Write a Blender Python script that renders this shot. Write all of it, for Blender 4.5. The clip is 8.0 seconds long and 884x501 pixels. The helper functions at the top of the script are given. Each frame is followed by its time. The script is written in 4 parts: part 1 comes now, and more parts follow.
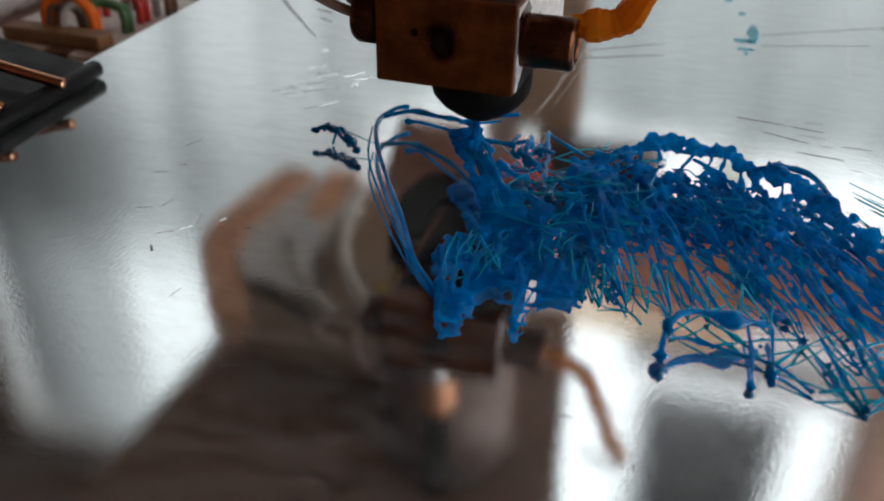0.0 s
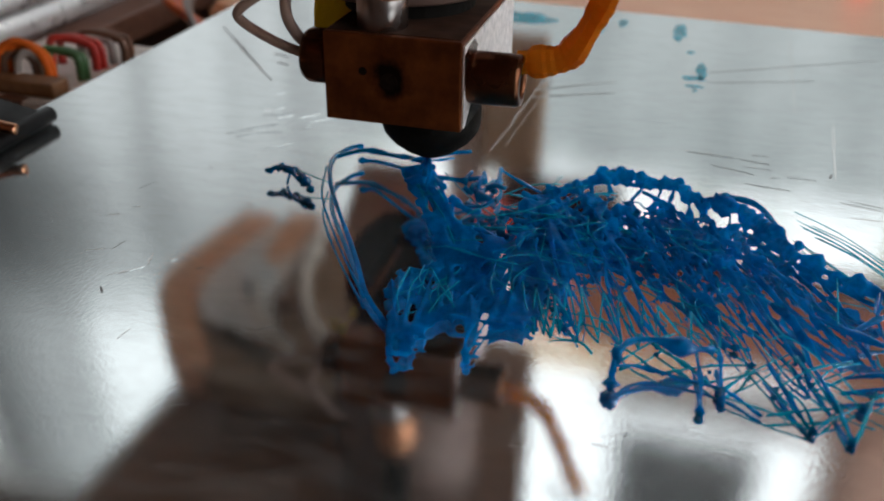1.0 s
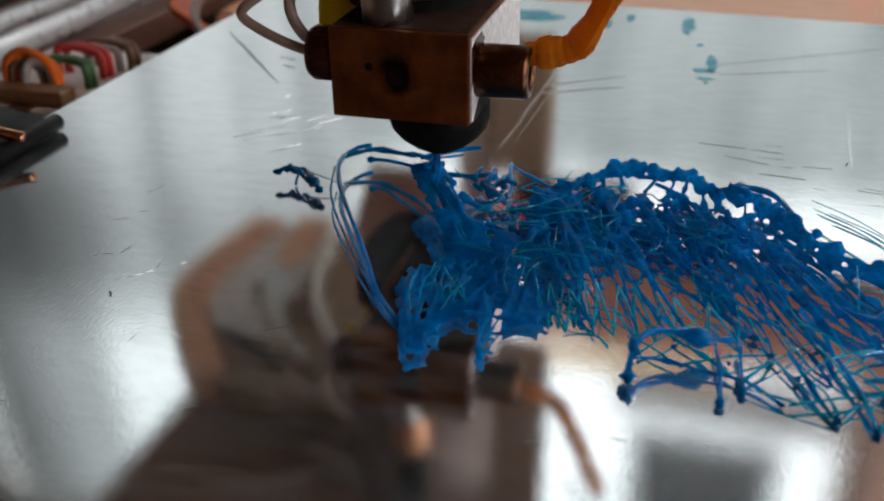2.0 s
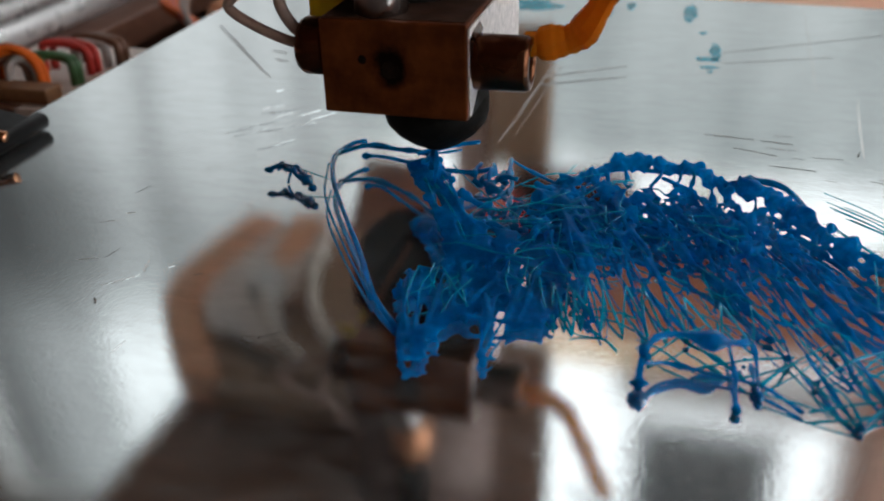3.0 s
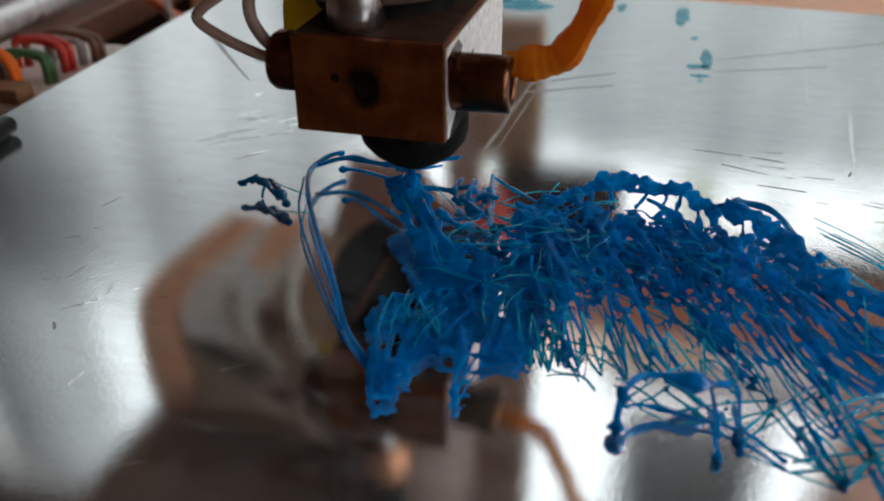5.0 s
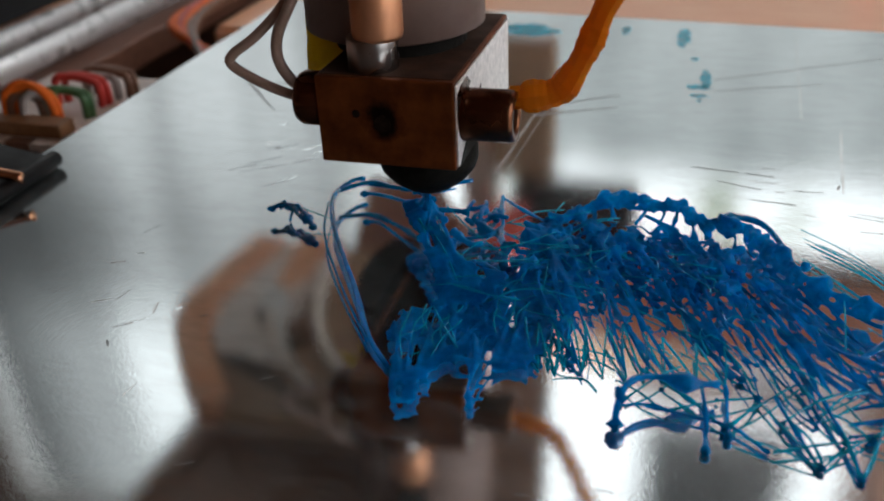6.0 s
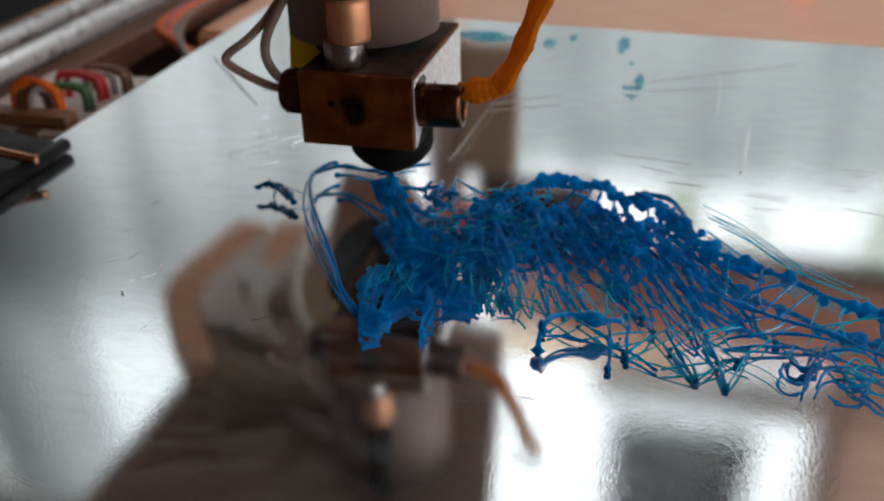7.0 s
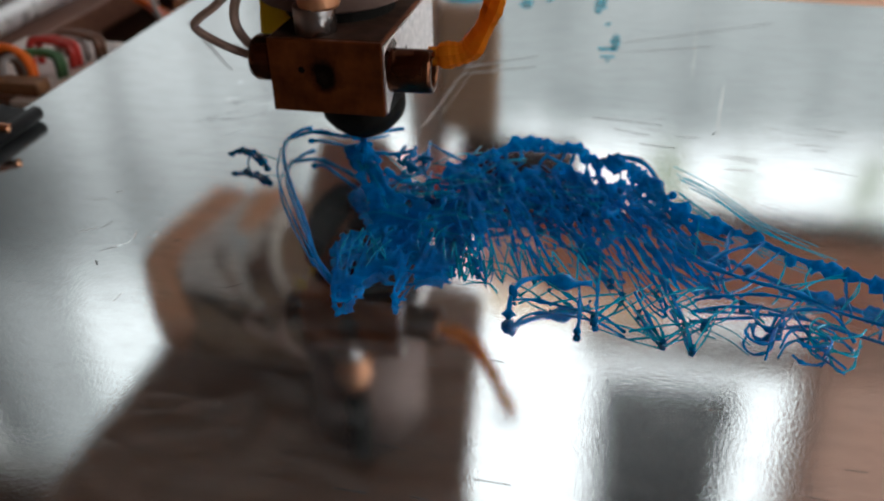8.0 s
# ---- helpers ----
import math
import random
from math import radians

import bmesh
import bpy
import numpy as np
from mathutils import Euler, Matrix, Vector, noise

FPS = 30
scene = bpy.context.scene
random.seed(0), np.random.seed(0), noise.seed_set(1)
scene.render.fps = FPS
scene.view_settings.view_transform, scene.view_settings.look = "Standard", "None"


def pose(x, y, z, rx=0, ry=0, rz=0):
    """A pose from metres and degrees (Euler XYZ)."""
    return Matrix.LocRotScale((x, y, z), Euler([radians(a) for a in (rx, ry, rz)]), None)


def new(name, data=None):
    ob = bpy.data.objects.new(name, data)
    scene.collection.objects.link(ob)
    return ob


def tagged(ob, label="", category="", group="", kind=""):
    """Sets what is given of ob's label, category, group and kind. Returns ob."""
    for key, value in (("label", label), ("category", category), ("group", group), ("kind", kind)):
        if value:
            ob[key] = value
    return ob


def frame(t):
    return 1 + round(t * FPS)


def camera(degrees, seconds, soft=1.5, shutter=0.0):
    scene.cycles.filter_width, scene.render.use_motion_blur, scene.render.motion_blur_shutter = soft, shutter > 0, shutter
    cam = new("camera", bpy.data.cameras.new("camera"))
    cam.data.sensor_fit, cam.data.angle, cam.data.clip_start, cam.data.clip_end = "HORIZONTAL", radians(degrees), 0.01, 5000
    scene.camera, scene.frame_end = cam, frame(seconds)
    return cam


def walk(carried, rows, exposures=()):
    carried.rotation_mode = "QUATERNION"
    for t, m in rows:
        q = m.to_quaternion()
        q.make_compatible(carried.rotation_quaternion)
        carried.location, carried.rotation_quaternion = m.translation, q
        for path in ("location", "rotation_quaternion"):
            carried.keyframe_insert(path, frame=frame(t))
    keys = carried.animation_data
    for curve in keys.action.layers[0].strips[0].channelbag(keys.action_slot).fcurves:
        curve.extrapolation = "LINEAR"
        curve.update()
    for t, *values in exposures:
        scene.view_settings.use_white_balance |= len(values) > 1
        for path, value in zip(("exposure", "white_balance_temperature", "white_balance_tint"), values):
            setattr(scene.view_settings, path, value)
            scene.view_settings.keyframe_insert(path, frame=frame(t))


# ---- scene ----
cam = camera(52, 8.0, soft=1.9)
PATH = [
    (0.0, pose(0.0411, -0.1118, 0.0727, 57.64, -0.77, 17.85)),
    (0.5, pose(0.0448, -0.1155, 0.0771, 57.99, -1.58, 17.13)),
    (1.0, pose(0.0441, -0.1123, 0.0717, 60.54, -0.67, 15.61)),
    (1.5, pose(0.0446, -0.1128, 0.0703, 61.00, 0.33, 15.69)),
    (3.0, pose(0.0424, -0.1060, 0.0678, 60.40, 1.42, 15.21)),
    (3.5, pose(0.0430, -0.1050, 0.0686, 60.17, 1.42, 15.43)),
    (4.0, pose(0.0429, -0.1031, 0.0699, 59.64, 0.94, 15.13)),
    (5.5, pose(0.0428, -0.0975, 0.0715, 59.30, 0.54, 15.16)),
    (6.0, pose(0.0465, -0.1079, 0.0772, 60.20, 2.28, 15.64)),
    (6.5, pose(0.0507, -0.1257, 0.0848, 59.86, 2.62, 15.20)),
    (7.0, pose(0.0565, -0.1344, 0.0852, 60.52, 1.24, 14.20)),
    (7.5, pose(0.0575, -0.1343, 0.0846, 59.70, 2.04, 13.44)),
    (8.0, pose(0.0592, -0.1343, 0.0864, 58.00, 1.44, 13.15)),
]
walk(cam, PATH)
cam.data.dof.use_dof, cam.data.dof.focus_distance, cam.data.dof.aperture_fstop = True, 0.140, 22.0

MM = 0.001

# ---- light ----
world = bpy.data.worlds.new("world")
scene.world = world
world.use_nodes = True
wn = world.node_tree.nodes
sky = wn.new("ShaderNodeTexSky")
sky.sky_type, sky.sun_disc, sky.sun_elevation, sky.sun_rotation = "NISHITA", False, radians(40), radians(0)
wn["Background"].inputs["Strength"].default_value = 0.08
world.node_tree.links.new(sky.outputs[0], wn["Background"].inputs["Color"])


# ---- materials ----
class Mat:
    """A small builder of node materials."""

    def __init__(self, name):
        self.m = bpy.data.materials.new(name)
        self.m.use_nodes = True
        self.t = self.m.node_tree
        self.bsdf = self.t.nodes["Principled BSDF"]
        self.out = self.t.nodes["Material Output"]
        self.geo = self.t.nodes.new("ShaderNodeTexCoord")

    def node(self, kind, **inputs):
        n = self.t.nodes.new(kind)
        for key, value in inputs.items():
            self.put(n, key.replace("_", " "), value)
        return n

    def put(self, n, key, value):
        if isinstance(value, bpy.types.NodeSocket):
            self.t.links.new(value, n.inputs[key])
        else:
            n.inputs[key].default_value = value

    def set(self, **inputs):
        for key, value in inputs.items():
            self.put(self.bsdf, key.replace("_", " "), value)
        return self

    def noise(self, scale, detail=4.0, rough=0.6, stretch=(1, 1, 1), space="Object"):
        mp = self.node("ShaderNodeMapping")
        mp.inputs["Scale"].default_value = stretch
        self.t.links.new(self.geo.outputs[space], mp.inputs["Vector"])
        n = self.node("ShaderNodeTexNoise", Scale=scale, Detail=detail, Roughness=rough)
        self.t.links.new(mp.outputs[0], n.inputs["Vector"])
        return n.outputs[0]

    def ramp(self, fac, *stops):
        r = self.t.nodes.new("ShaderNodeValToRGB")
        self.t.links.new(fac, r.inputs[0])
        e = r.color_ramp.elements
        while len(e) < len(stops):
            e.new(0.5)
        for el, (p, col) in zip(e, stops):
            el.position = p
            el.color = (col, col, col, 1) if isinstance(col, (int, float)) else (*col, 1)
        return r.outputs[0]

    def bump(self, height, strength, distance):
        b = self.node("ShaderNodeBump", Strength=strength, Distance=distance, Height=height)
        self.put(self.bsdf, "Normal", b.outputs[0])
        return self


def col(r, g, b):
    return (r, g, b, 1)


def wood(name, dark, light, rough=0.5, stretch=(6, 60, 60)):
    k = Mat(name)
    grain = k.noise(6, 6, 0.65, stretch)
    k.set(Base_Color=k.ramp(grain, (0.3, dark), (0.7, light)), Roughness=rough)
    return k.bump(grain, 0.15, 0.0008).m


def plain(name, c, rough=0.5, metal=0.0, var=0.25, scale=400, bump=0.1, dist=0.0001, spec=0.5):
    k = Mat(name)
    n = k.noise(scale, 5, 0.65)
    lo, hi = tuple(v * (1 - var) for v in c), tuple(min(1, v * (1 + var)) for v in c)
    k.set(Base_Color=k.ramp(n, (0.3, lo), (0.7, hi)), Metallic=metal, Specular_IOR_Level=spec,
          Roughness=k.ramp(k.noise(scale * 0.3, 3), (0.3, max(0.02, rough * 0.8)), (0.7, min(1, rough * 1.25))))
    return k.bump(n, bump, dist).m


def mirror_bed():
    """Polished metal sheet with fine wiping marks, haze and dust."""
    k = Mat("polished_bed")
    streak = k.noise(230, 5, 0.7, (0.45, 2.6, 1))
    cloud = k.noise(22, 4, 0.6)
    fine = k.noise(1900, 3, 0.7, (1, 0.7, 1))
    k.set(Metallic=1.0, Base_Color=k.ramp(cloud, (0.3, (0.78, 0.835, 0.845)), (0.7, (0.84, 0.885, 0.895))),
          Roughness=k.ramp(cloud, (0.3, 0.032), (0.75, 0.080)))
    # shallow waves along the wiping direction and a fine orange peel
    rel = k.node("ShaderNodeMath")
    rel.operation = "MULTIPLY_ADD"
    k.t.links.new(streak, rel.inputs[0])
    rel.inputs[1].default_value = 0.12
    k.t.links.new(fine, rel.inputs[2])
    k.bump(rel.outputs[0], 0.09, 0.00010)
    dust = k.node("ShaderNodeBsdfDiffuse", Color=col(0.75, 0.78, 0.78))
    mask = k.ramp(k.noise(110, 9, 0.82, (1, 2.6, 1)), (0.44, 0.012), (0.74, 0.15))
    mix = k.node("ShaderNodeMixShader")
    k.t.links.new(mask, mix.inputs[0])
    k.t.links.new(k.bsdf.outputs[0], mix.inputs[1])
    k.t.links.new(dust.outputs[0], mix.inputs[2])
    k.t.links.new(mix.outputs[0], k.out.inputs[0])
    return k.m


def blue_plastic(name, dark, light, glow, share, clear):
    """Clear blue filament: tinted, wet-looking plastic that darkens where it lies thick."""
    k = Mat(name)
    n = k.noise(260, 6, 0.7)
    k.set(Base_Color=k.ramp(n, (0.36, dark), (0.64, light)), Roughness=k.ramp(k.noise(900, 3), (0.35, 0.03), (0.65, 0.10)), IOR=1.22, Transmission_Weight=clear,
          Specular_IOR_Level=0.7, Specular_Tint=col(0.08, 0.78, 1.0))
    k.bump(k.noise(700, 3, 0.5), 0.35, 0.0003)
    tr = k.node("ShaderNodeBsdfTranslucent", Color=k.ramp(n, (0.36, tuple(v * 0.6 for v in glow)), (0.64, glow)))
    mix = k.node("ShaderNodeMixShader", Fac=share)
    k.t.links.new(k.bsdf.outputs[0], mix.inputs[1])
    k.t.links.new(tr.outputs[0], mix.inputs[2])
    k.t.links.new(mix.outputs[0], k.out.inputs[0])
    return k.m


def brass():
    """Brown, heat-stained brass with dark scorch marks."""
    k = Mat("stained_brass")
    big, fine = k.noise(140, 5, 0.6), k.noise(1500, 4, 0.7)
    base = k.ramp(big, (0.25, (0.05, 0.014, 0.004)), (0.5, (0.20, 0.055, 0.014)), (0.8, (0.36, 0.10, 0.026)))
    # a burnt stain round the screw, with an uneven rim
    far = k.node("ShaderNodeVectorMath")
    far.operation = "DISTANCE"
    k.t.links.new(k.geo.outputs["Object"], far.inputs[0])
    far.inputs[1].default_value = (-0.0002, 0.0, 0.0068)
    rim = k.node("ShaderNodeMath")
    rim.operation = "MULTIPLY_ADD"
    k.t.links.new(k.noise(330, 4, 0.6), rim.inputs[0])
    rim.inputs[1].default_value = 0.0042
    k.t.links.new(far.outputs["Value"], rim.inputs[2])
    scale = k.node("ShaderNodeMath")
    scale.operation = "MULTIPLY"
    k.t.links.new(rim.outputs[0], scale.inputs[0])
    scale.inputs[1].default_value = 100.0
    stain = k.ramp(scale.outputs[0], (0.38, 0.04), (0.56, 1.0))
    mul = k.node("ShaderNodeMix")
    mul.data_type, mul.blend_type = "RGBA", "MULTIPLY"
    mul.inputs[0].default_value = 1.0
    k.t.links.new(base, mul.inputs[6])
    k.t.links.new(stain, mul.inputs[7])
    k.set(Base_Color=mul.outputs[2], Metallic=0.85, Roughness=k.ramp(fine, (0.3, 0.32), (0.7, 0.55)))
    return k.bump(fine, 0.2, 0.0001).m


def backdrop():
    """Daylight outside: pale house wall low down, leaves in a band, white sky above; left end dimmed."""
    k = Mat("outdoor_light")

    def math_node(op, a, c):
        n = k.node("ShaderNodeMath")
        n.operation = op
        for s, v in zip(n.inputs, (a, c)):
            if isinstance(v, bpy.types.NodeSocket):
                k.t.links.new(v, s)
            else:
                s.default_value = v
        return n.outputs[0]

    def blend(fac, a, c):
        n = k.node("ShaderNodeMix")
        n.data_type = "RGBA"
        for s, v in zip((n.inputs[0], n.inputs[6], n.inputs[7]), (fac, a, c)):
            if isinstance(v, bpy.types.NodeSocket):
                k.t.links.new(v, s)
            else:
                s.default_value = v
        return n.outputs[2]

    sep = k.node("ShaderNodeSeparateXYZ")
    k.t.links.new(k.geo.outputs["Object"], sep.inputs[0])
    x, z = sep.outputs[0], sep.outputs[2]
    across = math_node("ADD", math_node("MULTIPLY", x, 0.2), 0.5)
    high = math_node("MULTIPLY", math_node("ADD", z, math_node("MULTIPLY", k.noise(6, 8, 0.78), 0.22)), 0.4)
    # a pale house wall with a low roof line, broken by twigs and leaves, and white sky over it
    wall = k.ramp(k.noise(2.2, 4, 0.55, (2.2, 1, 0.7)), (0.34, (0.19, 0.205, 0.207)), (0.68, (0.30, 0.32, 0.322)))
    leaves = k.ramp(k.noise(7, 7, 0.75), (0.40, (0.10, 0.13, 0.06)), (0.48, (0.74, 0.76, 0.77)))
    sky_part = blend(k.ramp(high, (0.40, 1.0), (0.47, 0.0)), col(0.72, 0.74, 0.75), leaves)
    right = blend(k.ramp(high, (0.335, 0.0), (0.352, 0.5), (0.375, 1.0)), wall, sky_part)
    # soft upright bands of brightness further along, with levels set by height
    bands = k.ramp(k.noise(2.6, 3, 0.5, (1.5, 1, 0.22)), (0.36, 0.70), (0.62, 1.30))
    glow = math_node("MULTIPLY", k.ramp(high, (0.24, 0.30), (0.34, 0.28), (0.46, 0.17), (0.54, 0.21), (0.64, 0.62), (0.78, 0.55)), bands)
    tint = k.node("ShaderNodeVectorMath")
    tint.operation = "SCALE"
    tint.inputs[0].default_value = (0.96, 1.0, 1.01)
    k.t.links.new(glow, tint.inputs[3])
    both = blend(k.ramp(across, (0.42, 0.0), (0.47, 1.0)), tint.outputs[0], right)
    # light falloff put into the colour: emission dims towards the left end
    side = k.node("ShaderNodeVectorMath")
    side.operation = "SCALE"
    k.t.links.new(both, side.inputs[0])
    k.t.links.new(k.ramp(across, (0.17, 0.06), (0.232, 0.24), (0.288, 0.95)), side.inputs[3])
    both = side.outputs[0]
    em = k.node("ShaderNodeEmission", Strength=2.0)
    k.t.links.new(both, em.inputs[0])
    k.t.links.new(em.outputs[0], k.out.inputs[0])
    return k.m


M_BED = mirror_bed()
M_BLUE = blue_plastic("blue_filament", (0.0, 0.11, 0.40), (0.0, 0.37, 0.80), (0.0, 0.57, 1.0), 0.52, 0.50)
M_BLUE_DEEP = blue_plastic("deep_blue_filament", (0.0, 0.09, 0.28), (0.0, 0.25, 0.52), (0.0, 0.48, 0.82), 0.42, 0.40)
M_BLUE_THIN = blue_plastic("thin_blue_filament", (0.0, 0.42, 0.62), (0.0, 0.62, 0.82), (0.0, 0.80, 0.98), 0.50, 0.45)
M_BRASS = brass()
M_OUT = backdrop()
M_BRASS_TUBE = plain("dark_shiny_brass", (0.13, 0.052, 0.027), 0.28, 1.0, 0.35, 300, 0.15, 0.0001)
M_ORANGE_WOOD = wood("orange_wood", (0.84, 0.36, 0.18), (0.98, 0.57, 0.35), 0.32, (5, 50, 50))
M_RED_WOOD = wood("red_brown_wood", (0.13, 0.05, 0.03), (0.24, 0.11, 0.07), 0.5, (5, 50, 50))
M_PALE_WOOD = wood("pale_plywood", (0.60, 0.38, 0.25), (0.80, 0.56, 0.40), 0.5, (4, 40, 40))
M_DARK_WOOD = wood("dark_wood", (0.05, 0.022, 0.012), (0.11, 0.050, 0.029), 0.5, (5, 40, 40))
M_BROWN_WALL = wood("brown_panelling", (0.10, 0.052, 0.034), (0.16, 0.085, 0.055), 0.6, (8, 8, 1))
M_CURTAIN = wood("brown_curtain", (0.60, 0.33, 0.24), (0.80, 0.50, 0.39), 0.9, (40, 40, 2))
M_FLOOR = wood("floor_boards", (0.12, 0.06, 0.035), (0.22, 0.12, 0.07), 0.5, (12, 2, 2))
M_BLACK = plain("black_paint", (0.010, 0.010, 0.011), 0.5, 0.0, 0.3, spec=0.22)
M_SOOT = plain("burnt_black", (0.008, 0.007, 0.006), 0.6, 0.0, 0.4, 700, 0.4, 0.0004, 0.08)
M_SCORCH = plain("scorched_brown", (0.012, 0.007, 0.005), 0.8, 0.0, 0.6, 900, 0.5, 0.0004, 0.0)
M_DARK_TOP = plain("dark_brown", (0.045, 0.022, 0.014), 0.6, 0.3, 0.5, 300, 0.3, 0.0002, 0.2)
M_STEEL = plain("bright_steel", (0.80, 0.79, 0.78), 0.24, 1.0, 0.08)
M_ALU = plain("brushed_aluminium", (0.80, 0.77, 0.76), 0.45, 0.5, 0.1, 900, 0.25, 0.0001)
M_GREY_METAL = plain("scuffed_grey_metal", (0.66, 0.62, 0.60), 0.55, 0.2, 0.25, 900, 0.3, 0.0001)
M_BARREL = plain("dull_pinkish_metal", (0.19, 0.120, 0.100), 0.6, 0.3, 0.06, 500, 0.05, 0.0001)
M_WARM_STEEL = plain("warm_steel", (0.60, 0.27, 0.14), 0.5, 0.7, 0.08)
M_PINK_WOOD = wood("pinkish_wood", (0.93, 0.52, 0.38), (0.99, 0.68, 0.53), 0.6, (5, 50, 50))
M_TAN_WOOD = wood("tan_wood", (0.25, 0.15, 0.085), (0.36, 0.225, 0.135), 0.6, (5, 50, 50))
M_PLATE_WOOD = wood("greyish_brown_wood", (0.21, 0.108, 0.066), (0.33, 0.175, 0.112), 0.55, (5, 40, 40))
M_BEAM_WOOD = wood("dull_red_wood", (0.50, 0.21, 0.115), (0.68, 0.33, 0.20), 0.6, (5, 50, 50))
M_ROD = plain("polished_rod", (0.88, 0.86, 0.86), 0.3, 0.55, 0.06)
M_DULL_STEEL = plain("dull_steel", (0.34, 0.31, 0.30), 0.3, 1.0, 0.1)
M_COPPER = plain("copper_wire", (0.75, 0.36, 0.20), 0.2, 1.0, 0.1)
M_SLEEVE = plain("grey_brown_sleeve", (0.33, 0.21, 0.165), 0.4, 0.0, 0.2)
M_BOARD = plain("pinkish_white_board", (0.92, 0.80, 0.74), 0.5, 0.0, 0.12)
M_TAUPE = plain("greyish_brown_plastic", (0.93, 0.83, 0.78), 0.6, 0.0, 0.15, 60)
M_RED_PLUG = plain("faded_red_plastic", (0.62, 0.12, 0.09), 0.5, 0.0, 0.15, 200)
M_TAN = plain("tan_block", (0.28, 0.13, 0.055), 0.5, 0.0, 0.25)
M_WIRE_ORANGE = plain("orange_wire", (0.80, 0.15, 0.02), 0.5, 0.0, 0.1, spec=0.15)
M_WIRE_RED = plain("red_wire", (0.55, 0.04, 0.03), 0.4, 0.0, 0.1)
M_WIRE_GREEN = plain("green_wire", (0.05, 0.13, 0.045), 0.4, 0.0, 0.1)
M_WIRE_BROWN = plain("brown_wire", (0.16, 0.07, 0.04), 0.4, 0.0, 0.1)
M_WIRE_WHITE = plain("white_wire", (0.36, 0.31, 0.28), 0.4, 0.0, 0.1)
M_WHITE = plain("white_paint", (0.78, 0.77, 0.75), 0.5, 0.0, 0.05, 30)
M_SLATE = plain("dark_grey_slat", (0.06, 0.063, 0.068), 0.6, 0.0, 0.3, 40)
M_TEAL = plain("thin_blue_residue", (0.015, 0.40, 0.56), 0.25, 0.0, 0.45, 300)
M_SCRATCH = plain("dark_scratch", (0.36, 0.37, 0.37), 0.6, 0.0, 0.3)
M_SMEAR = plain("grey_smear", (0.22, 0.225, 0.23), 0.35, 0.6, 0.3)
M_PALE = plain("pale_streak", (0.80, 0.83, 0.83), 0.22, 0.95, 0.04)
M_GREASE = plain("pale_scuff", (0.97, 0.97, 0.96), 0.36, 0.85, 0.03)


def kapton(name, c, strength, clear=0.0):
    k = Mat(name)
    n = k.noise(350, 4, 0.6)
    k.set(Base_Color=k.ramp(n, (0.3, tuple(v * 0.75 for v in c)), (0.7, c)), Roughness=0.18)
    k.bump(n, 0.5, 0.0006)
    tr = k.node("ShaderNodeBsdfTranslucent", Color=col(*c))
    mix = k.node("ShaderNodeMixShader", Fac=strength)
    k.t.links.new(k.bsdf.outputs[0], mix.inputs[1])
    k.t.links.new(tr.outputs[0], mix.inputs[2])
    through_film = k.node("ShaderNodeBsdfTransparent", Color=col(*c))
    last = k.node("ShaderNodeMixShader", Fac=clear)
    k.t.links.new(mix.outputs[0], last.inputs[1])
    k.t.links.new(through_film.outputs[0], last.inputs[2])
    k.t.links.new(last.outputs[0], k.out.inputs[0])
    return k.m


M_PEACH = kapton("cream_plastic", (1.0, 0.86, 0.68), 0.85, 0.62)
M_MILKY = plain("milky_plastic", (0.86, 0.78, 0.70), 0.35, 0.0, 0.08)
M_KAPTON = kapton("amber_film", (0.90, 0.32, 0.02), 0.45)
M_KAPTON_Y = kapton("yellow_film", (0.92, 0.70, 0.08), 0.65)


def led_mat():
    k = Mat("red_led")
    k.set(Base_Color=col(0.6, 0.01, 0.01), Emission_Color=col(1, 0.03, 0.02), Emission_Strength=3.0)
    return k.m


M_LED = led_mat()


def day_mat():
    k = Mat("daylight")
    em = k.node("ShaderNodeEmission", Strength=3.6, Color=col(0.95, 0.98, 1.0))
    k.t.links.new(em.outputs[0], k.out.inputs[0])
    return k.m


M_DAY = day_mat()


# ---- mesh helpers ----
def part(name, bm, material, parent=None, label="", smooth=False):
    """Links a bmesh as one mesh object under a thing or part."""
    me = bpy.data.meshes.new(name)
    if smooth:
        for fc in bm.faces:
            fc.smooth = True
    bm.to_mesh(me)
    bm.free()
    me.materials.append(material)
    ob = new(name, me)
    if parent:
        ob.parent = parent
    if label:
        ob["label"] = label
    return ob


def thing(name, label, category, at=(0, 0, 0), group="", kind=""):
    ob = new(name)
    ob.empty_display_size = 0.01
    ob.location = at
    return tagged(ob, label, category, group, kind)


def box(lo, hi, bevel=0.0, segs=2):
    bm = bmesh.new()
    bmesh.ops.create_cube(bm, size=1)
    for v in bm.verts:
        v.co = Vector([lo[i] + (hi[i] - lo[i]) * (v.co[i] + 0.5) for i in range(3)])
    if bevel:
        bmesh.ops.bevel(bm, geom=list(bm.edges), offset=bevel, segments=segs, affect="EDGES", profile=0.6)
    return bm


